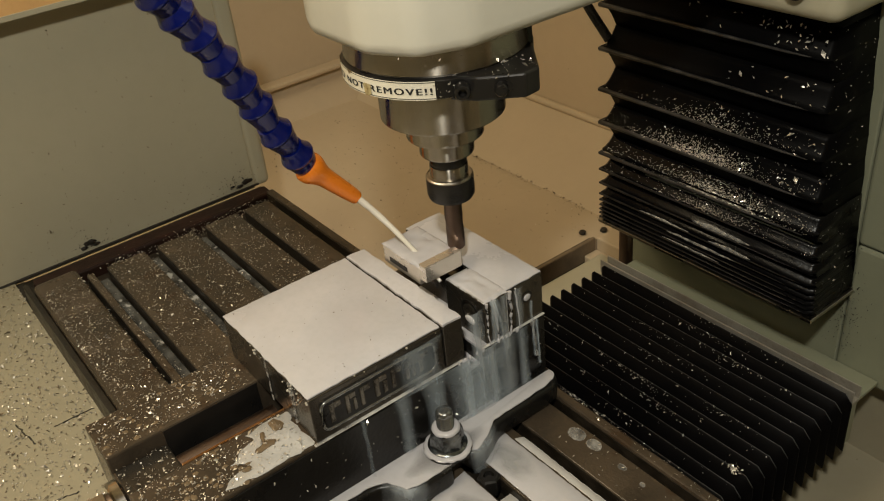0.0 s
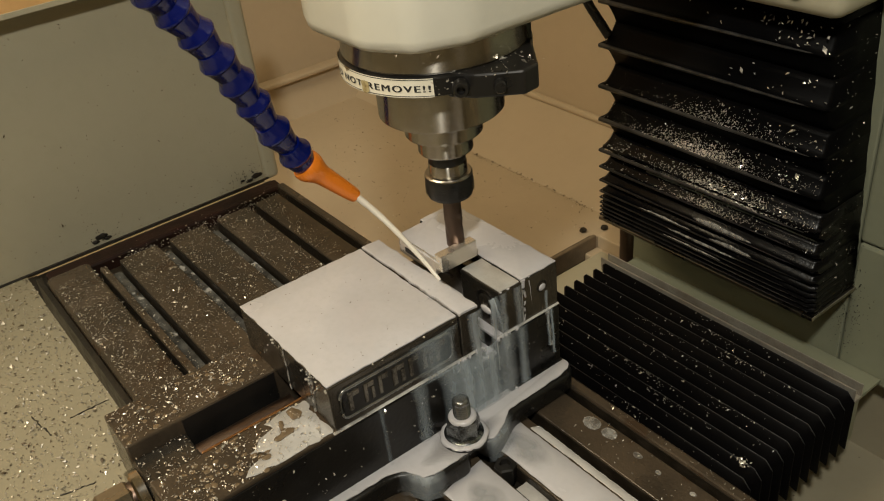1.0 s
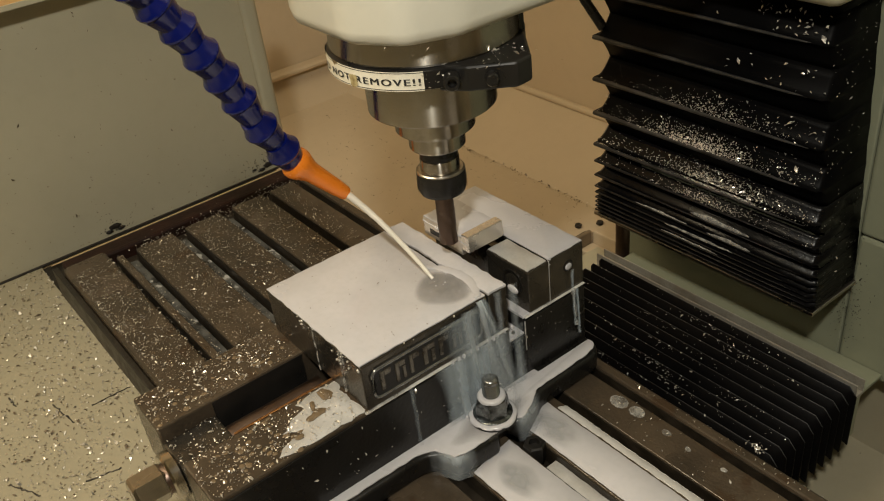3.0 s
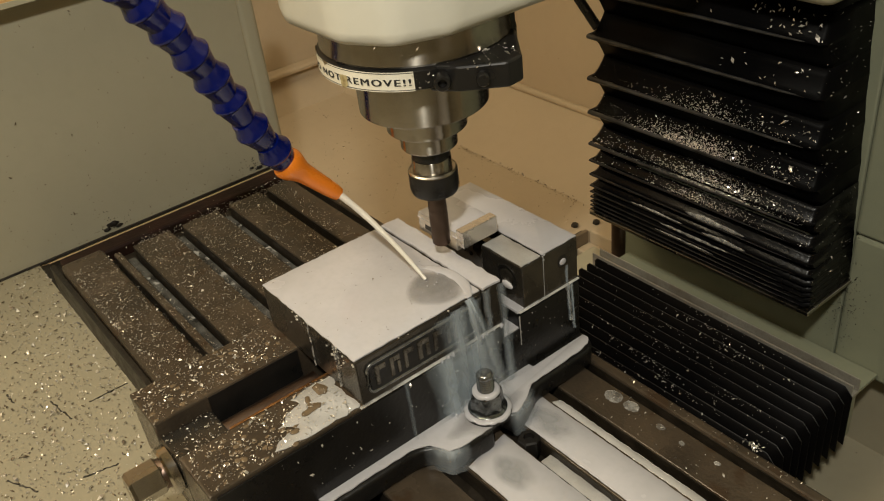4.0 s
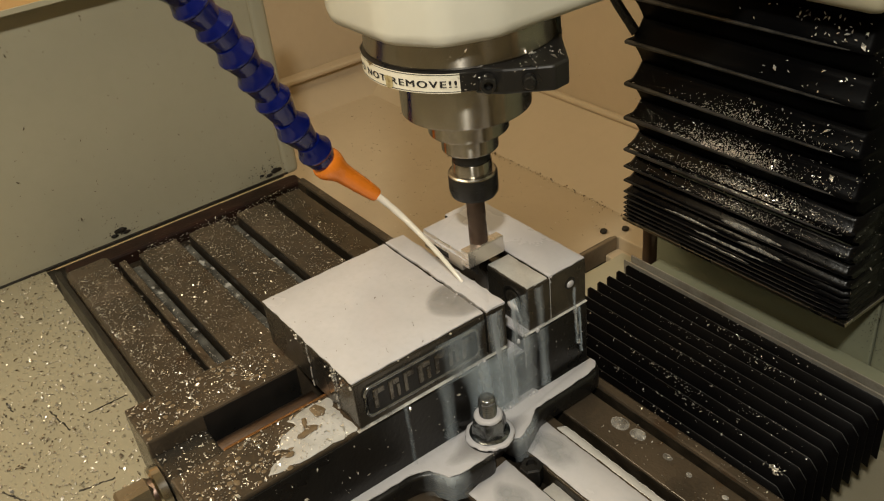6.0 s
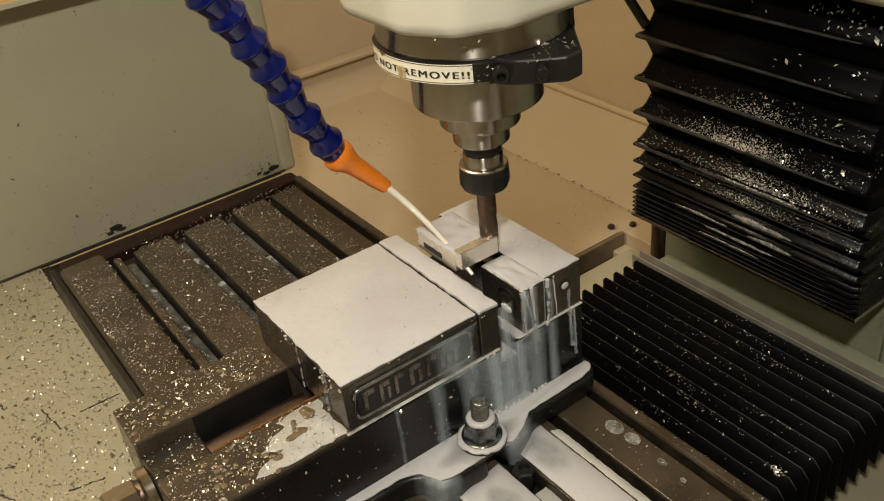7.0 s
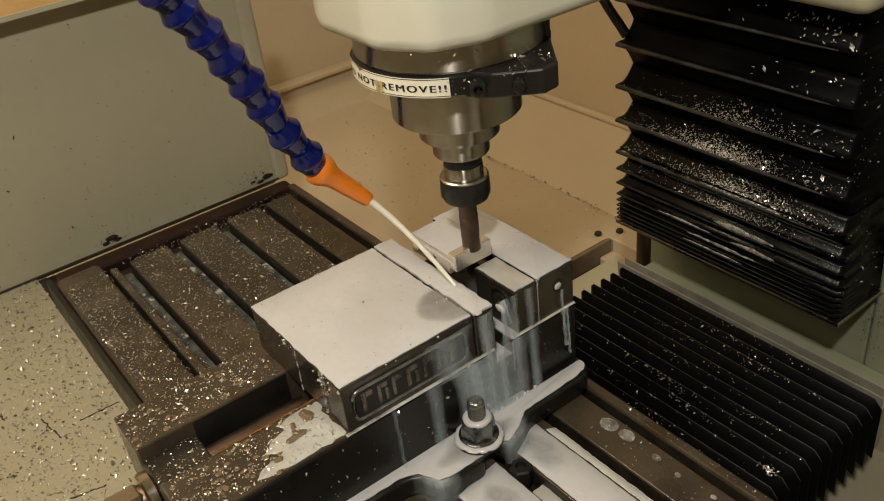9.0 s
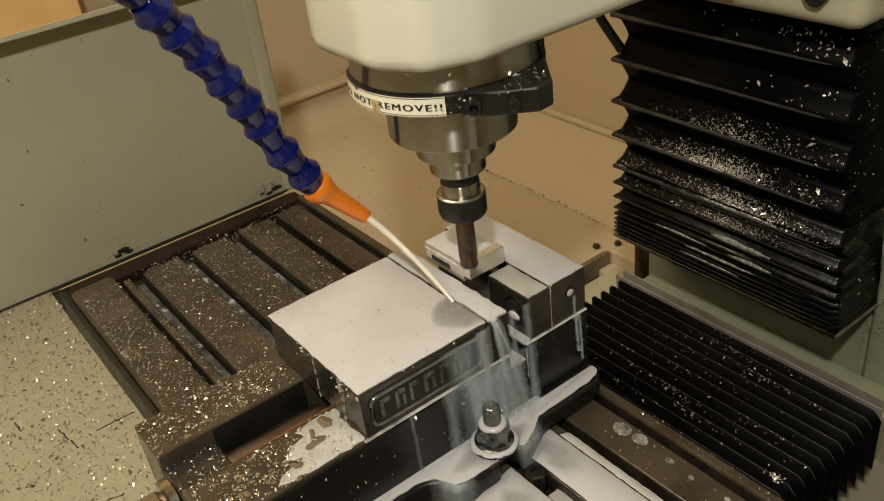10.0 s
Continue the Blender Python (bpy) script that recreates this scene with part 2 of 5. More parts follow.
def tube(points, radii, seg=16, bm=None):
    """A round strand through points, with a radius at each."""
    bm = bm or bmesh.new()
    pts = [Vector(p) for p in points]
    rings = []
    for i, p in enumerate(pts):
        d = (pts[min(i + 1, len(pts) - 1)] - pts[max(i - 1, 0)]).normalized()
        q = d.to_track_quat("Z", "Y").to_matrix()
        r = radii[i] if isinstance(radii, (list, tuple)) else radii
        rings.append([bm.verts.new(p + q @ Vector((r * math.cos(2 * math.pi * k / seg), r * math.sin(2 * math.pi * k / seg), 0))) for k in range(seg)])
    for a, b in zip(rings, rings[1:]):
        for k in range(seg):
            bm.faces.new((a[k], a[(k + 1) % seg], b[(k + 1) % seg], b[k]))
    bm.faces.new(rings[0][::-1])
    bm.faces.new(rings[-1])
    bmesh.ops.recalc_face_normals(bm, faces=bm.faces)
    return bm


def chips(count, place, size=(0.0008, 0.0026), seed=1):
    """Curled metal slivers; place(rng) gives a point and its upward normal."""
    rng = random.Random(seed)
    verts, faces = [], []
    for _ in range(count):
        spot = place(rng)
        if spot is None:
            continue
        p, up = Vector(spot[0]), Vector(spot[1])
        q = up.to_track_quat("Z", "Y").to_matrix() @ Euler((rng.uniform(-0.6, 0.6), rng.uniform(-0.6, 0.6), rng.uniform(0, 6.28))).to_matrix()
        ln = rng.uniform(*size) * (2.0 if rng.random() < 0.08 else 1.0)
        wd, h = ln * rng.uniform(0.25, 0.5), ln * rng.uniform(0.1, 0.35)
        base = len(verts)
        for a, b, c in ((-ln, 0, 0), (0, -wd, h * 0.6), (0, wd, h), (ln, 0, h * 0.3), (0, 0, -h * 0.3)):
            verts.append(p + up * h * 0.5 + q @ Vector((a / 2, b / 2, c)))
        faces += [(base, base + 1, base + 2), (base + 1, base + 3, base + 2), (base, base + 4, base + 1), (base + 4, base + 3, base + 1), (base, base + 2, base + 4), (base + 2, base + 3, base + 4)]
    me = bpy.data.meshes.new("chips")
    me.from_pydata(verts, [], faces)
    return me


def chip_stuff(name, me, mat, label):
    me.materials.append(mat)
    return tagged(new(name, me), label, "metal chips", kind="stuff")


RIDING = []  # things that ride on the machine table


def rides(ob):
    RIDING.append(ob)
    return ob


# ---- large structure ----
XR, XL = 0.0522, -0.0695          # sides of the vise jaws
ZJ, ZB, ZT, ZP = -0.0622, -0.099, -0.1688, -0.21   # jaw top, vise bed, table top, pan


def build_enclosure():
    fl = obj("floor", box(-1.015, -0.285, -2.2, 0.49, -0.40, -0.37), TRAY)
    tagged(fl, "tan painted steel chip tray floor with scattered chips", "floor", kind="structure")
    fr = obj("floor_right", box(-0.20, 1.6, -2.2, 0.61, -0.42, -0.38), PAN)
    tagged(fr, "olive painted steel tray floor beside the column", "floor", kind="structure")
    tagged(obj("trim_tray_seam", box(-0.2925, -0.2902, -0.2, 0.436, -0.40, -0.3685, 0.0006), GRIME_SHADE), "thin black oily seam at the tray edge", "trim", kind="structure")
    lip = obj("trim_tray_lip", box(-0.290, -0.284, -2.2, 0.44, -0.40, -0.3665, 0.002), LIP)
    tagged(lip, "folded lip of the tray, browner to stand in for shade", "trim", kind="structure")
    tagged(obj("trim_tray_gutter", box(-0.2838, -0.2465, -2.2, 0.44, -0.42, -0.396), GRIME_SHADE), "black gutter beside the tray", "trim", kind="structure")
    gl = obj("trim_way_side", box(-0.2465, -0.10, -2.2, 0.410, -0.40, -0.360, 0.003), PAINT)
    tagged(gl, "pale painted casting beside the way cover", "trim", kind="structure")
    tagged(obj("trim_tray_corner", box(-0.2838, -0.1165, 0.4405, 0.489, -0.42, -0.3665, 0.002), TRAY), "tan painted folded corner of the tray", "trim", kind="structure")
    tagged(obj("trim_corner_front", box(-0.2836, -0.1165, 0.416, 0.4403, -0.42, -0.385, 0.002), TRAY), "tan painted step below the tray corner", "trim", kind="structure")
    bm = bmesh.new()
    v = [bm.verts.new(p) for p in ((-1.3, 0.49, -0.37), (0.2, 0.49, -0.37), (0.2, 0.61, -0.30), (-1.3, 0.61, -0.30), (-1.3, 0.62, -0.40), (0.2, 0.62, -0.40))]
    for f in ((0, 1, 2, 3), (3, 2, 5, 4), (0, 4, 5, 1), (0, 3, 4), (1, 5, 2)):
        bm.faces.new([v[i] for i in f])
    bmesh.ops.recalc_face_normals(bm, faces=bm.faces)
    tagged(obj("trim_back_slope", bm, TRAY), "sloped tan sheet along the foot of the rear wall", "trim", kind="structure")
    bm = bmesh.new()
    v = [bm.verts.new(p) for p in ((-0.975, -1.3, -0.37), (-0.975, 0.6, -0.37), (-1.015, 0.6, -0.30), (-1.015, -1.3, -0.30), (-1.03, -1.3, -0.38), (-1.03, 0.6, -0.38))]
    for f in ((0, 1, 2, 3), (3, 2, 5, 4), (0, 4, 5, 1), (0, 3, 4), (1, 5, 2)):
        bm.faces.new([v[i] for i in f])
    bmesh.ops.recalc_face_normals(bm, faces=bm.faces)
    tagged(obj("trim_side_slope", bm, TRAY), "sloped tan sheet along the foot of the side wall", "trim", kind="structure")
    # East and south walls and the ceiling are unseen, added to bounce light.
    for name, b, mat in (("wall_west", (-1.045, -1.015, -2.2, 0.64, -0.40, 1.7), TRAY), ("wall_north", (-1.045, 1.6, 0.61, 0.64, -0.42, 1.7), TRAY),
                         ("wall_east", (1.6, 1.63, -2.2, 0.64, -0.42, 1.7), PAINT), ("wall_south", (-1.045, 1.6, -2.23, -2.2, -0.42, 1.7), PAINT), ("ceiling", (-1.045, 1.63, -2.23, 0.64, 1.7, 1.73), PAINT)):
        tagged(obj(name, box(*b), mat), "tan painted sheet steel wall of the enclosure, added where unseen", "ceiling" if name == "ceiling" else "wall", kind="structure")
    tagged(obj("trim_west_lip", box(-1.016, -0.986, -2.19, 0.590, -0.305, -0.296, 0.003, 3), TRAY, smooth=60), "rolled tan lip along the side wall", "trim", kind="structure")
    tagged(obj("trim_north_lip", tube([(-1.0, 0.606, -0.2985), (-0.118, 0.606, -0.2985)], 0.006, 12), TRAY, smooth=60), "rolled tan lip along the rear wall", "trim", kind="structure")
    wood = obj("wood_board", box(-0.93, -0.90, -1.25, 0.02, -0.37, 0.5, 0.003), WOOD)
    tagged(wood, "pale orange wooden board beyond the splash panel", "board")


def build_column():
    col = thing("machine_column", "grey-green painted cast column behind the table", "machine column")
    part("body", box(-0.116, 0.134, 0.323, 0.58, -0.40, 0.9, 0.002), GREENISH, col)
    part("side_cover", box(0.1355, 0.62, 0.3205, 0.58, -0.272, -0.1365, 0.003), GREENISH, col, "grey-green cover plate with chip grime along its seam")
    part("base", box(0.1345, 0.62, 0.350, 0.58, -0.40, -0.2725, 0.002), PAN, col, "olive painted foot set back under the cover")
    part("side_cover", box(0.1355, 0.62, 0.3205, 0.58, -0.1345, 0.9, 0.003), GREENISH, col, "grey-green cover plate")
    part("rod", lathe([(0.0098, -0.40), (0.0098, -0.15)], 24, m=Matrix.Translation((-0.1265, 0.3275, 0))), DARKSTEEL, col, "dark steel rod beside the column", 40)


def fold_ring(x0, x1, y0, y1, z0, z1, depth, half):
    """One fold of an upright three-sided bellows: the ridge in the middle, the valleys above and below."""
    bm = bmesh.new()
    zm = (z0 + z1) / 2
    levels = []
    for u in (-1.0, -0.7, -0.42, -0.2, -0.07, 0.0, 0.07, 0.2, 0.42, 0.7, 1.0):
        levels.append((zm + u * (z1 - z0) / 2, depth * abs(u) ** 0.62))
    cols = []
    for z, o in levels:
        xr = x1 - o * 0.08 - 0.07 * (z - zm)
        loop = [(x0 + o * 0.55, y1), (x0 + o * 0.55, y0 + o + 0.004), (x0 + o * 0.55 + 0.004, y0 + o), (xr - 0.004, y0 + o), (xr, y0 + o + 0.004), (xr, y1)]
        cols.append([bm.verts.new((x, y, z)) for x, y in loop])
    for a, b in zip(cols, cols[1:]):
        for i in range(5):
            bm.faces.new((a[i], a[i + 1], b[i + 1], b[i]))
    return bm


def cover_side(z):
    """The side of the column cover, which narrows upwards."""
    return 0.1375 - 0.07 * (z + 0.18)


def build_column_bellows():
    bel = thing("column_bellows", "black ribbed way cover on the column, dusted with chips", "bellows")
    tips = [0.085, 0.044, 0.003, -0.037, -0.071, -0.104, -0.122, -0.1375, -0.150, -0.157, -0.163, -0.168, -0.1725, -0.177]
    mids = [0.106] + [(a + b) / 2 for a, b in zip(tips, tips[1:])] + [-0.1795]
    for i, tip in enumerate(tips):
        hi, lo = mids[i], mids[i + 1]
        half = (hi - lo) / 2
        ob = part("fold", fold_ring(-0.103, cover_side(tip), 0.257, 0.322, lo, hi, min(0.011, 0.003 + half * 0.5), half), RUBBER if i < 5 else WETFOLD, bel, smooth=50)
        sol = ob.modifiers.new("cloth", "SOLIDIFY")
        sol.thickness, sol.offset = 0.0007, -1
        # Pale tapering lips draw the light caught along the folded seams.
        lip = min(0.0016, 0.0004 + half * 0.07)
        part("lip", tube([(-0.1028, 0.3215, tip), (-0.1028, 0.2572, tip), (cover_side(tip) - 0.034, 0.2571, tip), (cover_side(tip) - 0.012, 0.2578, tip)], [lip * 1.2, lip * 1.5, lip * 0.7, lip * 0.2], 8), EDGE if i < 6 else CREST, ob, "folded seam, paler to stand in for its highlight", 60)
    # Pale coolant smears that also stand in for wet glints on the folds.
    for xa, xb, z, r in ((0.013, 0.074, -0.1340, 0.0030), (-0.015, 0.059, -0.1570, 0.0016), (0.032, 0.076, -0.1478, 0.0020), (-0.05, 0.01, -0.1480, 0.0011), (-0.02, 0.045, -0.1655, 0.0010)):
        run = [(xa + (xb - xa) * k / 16, 0.2, z + 0.0008 * noise.noise(Vector((k * 0.5, z * 90, 0)))) for k in range(17)]
        smear = tube(run, [r * math.sin(math.pi * (k + 0.6) / 17.2) ** 0.7 * (1 + 0.5 * noise.noise(Vector((k * 0.8, z * 70, 2)))) for k in range(17)], 10)
        for v in smear.verts:
            v.co.y = 0.2562 + (v.co.y - 0.2) * 0.25 + abs(v.co.z - z) * 0.3
        part("wet_smear", smear, FILMY, bel, "coolant smear, pale to stand in for wet reflections", 60)
    part("bottom_plate", box(-0.104, 0.1400, 0.256, 0.3228, -0.1835, -0.1800, 0.0008), STEEL, bel, "thin steel plate under the folds")


def build_y_bellows():
    bel = thing("way_bellows", "black ribbed cover over the horizontal ways, dusted with chips", "bellows")
    channel = part("end_channel", box(-0.1145, 0.181, 0.2705, 0.2830, -0.2590, -0.2560, 0.0006), PLATE, bel, "dull steel channel along the rear end")
    part("front_lip", box(-0.1145, 0.181, 0.2705, 0.2720, -0.2558, -0.2430, 0.0005), PLATE, channel)
    part("rear_lip", box(-0.1145, 0.181, 0.2815, 0.2830, -0.2558, -0.2430, 0.0005), PLATE, channel)
    part("end_plate", box(0.1650, 0.1805, 0.2725, 0.2810, -0.3050, -0.2595, 0.001), GREENISH, channel, "painted end bracket")
    part("rear_shelf", box(-0.107, 0.178, 0.2835, 0.3195, -0.266, -0.262, 0.001), GREENISH, bel, "painted shelf behind the folds")
    folds = []
    n = 16
    for i in range(n):
        bm = bmesh.new()
        w, h = 0.0075, 0.011
        levels = [(w, h), (0.0012, 0.0006), (0.0, 0.0), (-0.0012, 0.0006), (-w, h)]
        cols = []
        for y, o in levels:
            loop = [(-0.1075 + o * 0.6, -0.300), (-0.1075 + o * 0.6, -0.247 - o), (-0.1045 + o * 0.6, -0.244 - o), (0.176 - o * 0.8, -0.244 - o), (0.1835 - o * 0.8, -0.252 - o), (0.1835 - o * 0.8, -0.307 + o)]
            cols.append([bm.verts.new((x, y, z)) for x, z in loop])
        for a, b in zip(cols, cols[1:]):
            for k in range(5):
                bm.faces.new((a[k], a[k + 1], b[k + 1], b[k]))
        ob = part("fold", bm, CLOTH, bel, smooth=50)
        part("stitched_crest", tube([(-0.1045, 0, -0.2439), (0.035, 0, -0.2439), (0.176, 0, -0.2439), (0.1832, 0, -0.2515)], 0.00030, 6), CREST, ob, "worn grey stitched crest", 60)
        rng = random.Random(40 + i)

        middle, spread = rng.uniform(0.0, 0.13), rng.uniform(0.012, 0.035)

        def spot(g):
            x = g.uniform(-0.10, 0.175) if g.random() < 0.35 else g.gauss(middle, spread)
            o = abs(g.gauss(0, 0.0022))
            return ((x, -o, -0.2437 - o * 1.2), (0, -0.6, 0.8)) if -0.10 < x < 0.175 else None

        me = chips(260 if i in (11, 12) else rng.choice((30, 45, 70, 110)), spot, (0.0005, 0.0022), 60 + i)
        me.materials.append(CHIP)
        sub = tagged(new("swarf_dust", me), kind="stuff")
        sub.parent = ob
        if i == 9:
            clump = chips(46, lambda g: ((0.166 + g.gauss(0, 0.0032), g.gauss(-0.002, 0.0022), -0.2425 + abs(g.gauss(0, 0.0012))), (0, -0.5, 0.8)), (0.0012, 0.0034), 79)
            clump.materials.append(CHIP)
            tagged(new("swarf_clump", clump), kind="stuff").parent = ob
        folds.append(ob)
    return bel, folds


# ---- spindle head ----
def build_head():
    head = thing("milling_unit", "white painted mill head casting with a chamfered nose", "milling head")
    outline = [(-0.072, 0.40), (-0.072, -0.030), (-0.058, -0.058), (-0.030, -0.073), (0.028, -0.073), (0.058, -0.056), (0.071, -0.026), (0.078, 0.40)]
    part("casting", prism(outline, 0.1245, 0.50, 0.010, 3), WHITE, head, smooth=30)
    part("saddle", box(-0.09, 0.139, 0.232, 0.45, 0.0785, 0.52, 0.012, 4), PAINT, head, "grimy cream-green saddle block over the column cover", 30)
    part("saddle_screw", lathe([(0.009, 0), (0.009, 0.006), (0.008, 0.007), (0.005, 0.007), (0.005, 0.002)], 24, m=Matrix.Translation((0.106, 0.2325, 0.103)) @ pose(0, 0, 0, 90)), OXIDE, head, "black socket head screw", 40)
    part("drip_strap", tube([(-0.150, 0.262, 0.070), (-0.134, 0.262, 0.050), (-0.118, 0.262, 0.032), (-0.098, 0.264, 0.010)], 0.0045, 12), BLACKIRON, head, "dark flexible drip lead beside the cover", 40)
    nose = thing("spindle_nose", "bright turned steel spindle cartridge below the head", "spindle")
    part("flange", lathe([(0.0575, 0.1250), (0.0590, 0.1235), (0.0600, 0.1085), (0.0590, 0.1070)], 96), TURNED, nose, "ground steel flange ring", 30)
    part("housing", lathe([(0.040, 0.108), (0.0420, 0.0950), (0.0420, 0.0618), (0.0414, 0.0611), (0.0268, 0.0608), (0.0266, 0.0450), (0.0262, 0.0444), (0.0180, 0.0440)], 96), TURNED, nose, "", 25)
    ring = thing("clamp_ring", "black oily clamp ring with a worn warning label", "clamp ring")
    part("band", lathe([(0.060, 0.1065), (0.0618, 0.1055), (0.0618, 0.0950), (0.060, 0.0940), (0.045, 0.0940)], 96), OXIDE, ring, "", 30)
    part("clamp_block", prism([(0.050, -0.030), (0.064, -0.021), (0.0825, 0.002), (0.081, 0.014), (0.040, 0.045), (0.035, 0.02)], 0.0915, 0.1070, 0.0015), OXIDE, ring)
    part("rear_plate", box(0.030, 0.0465, 0.026, 0.041, 0.092, 0.1245, 0.001), BLACKIRON, ring)
    part("bolt", lathe([(0.005, 0.0), (0.005, 0.006), (0.0042, 0.007), (0.0026, 0.007), (0.0026, 0.003)], 20, m=Matrix.Translation((0.0585, -0.0265, 0.100)) @ pose(0, 0, 0, 90, 0, 52)), OXIDE, ring, "black cap screw", 40)
    part("bolt", lathe([(0.004, 0.0), (0.004, 0.005), (0.0032, 0.006)], 20, m=Matrix.Translation((0.0735, -0.0095, 0.0995)) @ pose(0, 0, 0, 90, 0, 52)), OXIDE, ring, "black cap screw", 40)
    # label bent round the band
    a0, a1, r = radians(-128.0), radians(-38.5), 0.0622
    bm = bmesh.new()
    n = 48
    for i in range(n):
        t0, t1 = a0 + (a1 - a0) * i / n, a0 + (a1 - a0) * (i + 1) / n
        q = [bm.verts.new((r * math.cos(t), r * math.sin(t), z)) for t, z in ((t0, 0.0945), (t1, 0.0945), (t1, 0.1062), (t0, 0.1062))]
        bm.faces.new(q)
    bmesh.ops.remove_doubles(bm, verts=bm.verts, dist=1e-6)
    lab = part("label", bm, PAPER, ring, "cream paper warning label with worn edges")
    for z in (0.0952, 0.1053):
        bm = bmesh.new()
        for i in range(n):
            t0, t1 = a0 + (a1 - a0) * i / n, a0 + (a1 - a0) * (i + 1) / n
            q = [bm.verts.new(((r + 0.0002) * math.cos(t), (r + 0.0002) * math.sin(t), zz)) for t, zz in ((t0, z), (t1, z), (t1, z + 0.0004), (t0, z + 0.0004))]
            bm.faces.new(q)
        part("border", bm, INK, lab, "thin printed border")
    cu = bpy.data.curves.new("lettering", "FONT")
    cu.body, cu.size, cu.offset = "DO NOT REMOVE!!", 0.0058, 0.0
    cu.space_character = 1.25
    tmp = new("lettering_tmp", cu)
    dg = bpy.context.evaluated_depsgraph_get()
    me = bpy.data.meshes.new_from_object(tmp.evaluated_get(dg))
    bpy.data.objects.remove(tmp)
    bm = bmesh.new()
    bm.from_mesh(me)
    bmesh.ops.triangulate(bm, faces=bm.faces)
    bold = bmesh.ops.duplicate(bm, geom=bm.verts[:] + bm.edges[:] + bm.faces[:])["geom"]
    bmesh.ops.translate(bm, verts=[g for g in bold if isinstance(g, bmesh.types.BMVert)], vec=(0.00042, 0, 0))
    width = max(v.co.x for v in bm.verts)
    reach = (a1 - radians(1.5)) - (a0 + radians(10.0))
    for v in bm.verts:
        t = a0 + radians(10.0) + v.co.x / width * reach
        z = 0.0981 + v.co.y
        v.co = ((r + 0.0004) * math.cos(t), (r + 0.0004) * math.sin(t), z)
    part("lettering", bm, INK, lab, "printed capital letters")
    bm = bmesh.new()
    ring = []
    for i in range(24):
        k = 1 + 0.45 * noise.noise(Vector((math.cos(i * 0.2618) * 1.6, math.sin(i * 0.2618) * 1.6, 7)))
        t, z = radians(-80.0) + 0.050 * k * math.cos(i * 0.2618), 0.0990 + 0.0048 * k * math.sin(i * 0.2618)
        ring.append(bm.verts.new(((r + 0.0006) * math.cos(t), (r + 0.0006) * math.sin(t), max(0.0946, z))))
    bm.faces.new(ring)
    part("stain", bm, STAIN, lab, "brown oil stain over a letter")


def build_tool():
    tool = thing("tool_holder", "collet tool holder gripping a dark end mill, spinning", "tool holder")
    part("body", lathe([(0.0182, 0.0445), (0.0182, 0.0432), (0.0190, 0.0428), (0.0190, 0.0315), (0.0184, 0.0305), (0.0125, 0.0300), (0.0122, 0.0150)], 64), TURNED, tool, "ground steel holder body", 30)
    part("neck", lathe([(0.0130, 0.0298), (0.0130, 0.0222), (0.0126, 0.0218)], 48), OXIDE, tool, "", 30)
    part("collar", lathe([(0.0132, 0.0216), (0.0134, 0.0212), (0.0134, 0.0130)], 48), TURNED, tool, "bright steel collar above the nut", 30)
    bm = lathe([(0.0134, 0.0120), (0.0152, 0.0122), (0.0157, 0.0130), (0.0166, 0.0122), (0.0168, 0.0110), (0.0168, -0.0005), (0.0155, -0.0045), (0.0120, -0.0052), (0.0068, -0.0045)], 64)
    nut = part("collet_nut", bm, OXIDE, tool, "black collet nut with a bright chamfer", 30)
    part("chamfer", lathe([(0.0155, 0.0127), (0.0158, 0.0132), (0.0167, 0.0124), (0.01685, 0.0117)], 64), STEEL, nut, "", 30)
    for i in range(6):
        a = i * math.pi / 3
        part("spanner_slot", box(-0.0022, 0.0022, 0.0160, 0.01705, -0.002, 0.006, bm=None), BLACKIRON, nut).matrix_basis = pose(0, 0, 0, 0, 0, math.degrees(a))
    part("shank", lathe([(0.0064, -0.004), (0.0064, -0.019)], 40), DARKSTEEL, tool, "", 30)
    bm = bmesh.new()
    rings = []
    for k in range(33):
        z = -0.019 - k * 0.0278 / 32
        ring = []
        for i in range(32):
            a = 2 * math.pi * i / 32
            flute = max(0.0, math.cos(2 * a)) ** 3
            r = 0.0066 - 0.0005 * flute * min(1, k / 4)
            b = a + k * 0.11
            ring.append(bm.verts.new((r * math.cos(b), r * math.sin(b), z)))
        rings.append(ring)
    for p, q in zip(rings, rings[1:]):
        for i in range(32):
            bm.faces.new((p[i], p[(i + 1) % 32], q[(i + 1) % 32], q[i]))
    bm.faces.new(rings[-1])
    bmesh.ops.recalc_face_normals(bm, faces=bm.faces)
    part("cutter", bm, DARKSTEEL, tool, "fluted brown-coated end mill", 40)
    return tool


# ---- coolant line ----
HOSE_PATH = [(-0.0797, -0.0682, 0.0173), (-0.0733, -0.0917, 0.0599), (-0.0665, -0.1089, 0.0957), (-0.0609, -0.1274, 0.1305), (-0.0539, -0.1479, 0.1629), (-0.0415, -0.1716, 0.1962)]


def along(path, s):
    """A smooth point on a path of places, s from 0 to 1."""
    n = len(path) - 1
    i = min(int(s * n), n - 1)
    t = s * n - i
    p = [Vector(path[max(0, min(n, k))]) for k in (i - 1, i, i + 1, i + 2)]
    return 0.5 * (2 * p[1] + (p[2] - p[0]) * t + (2 * p[0] - 5 * p[1] + 4 * p[2] - p[3]) * t * t + (3 * p[1] - p[0] - 3 * p[2] + p[3]) * t ** 3)


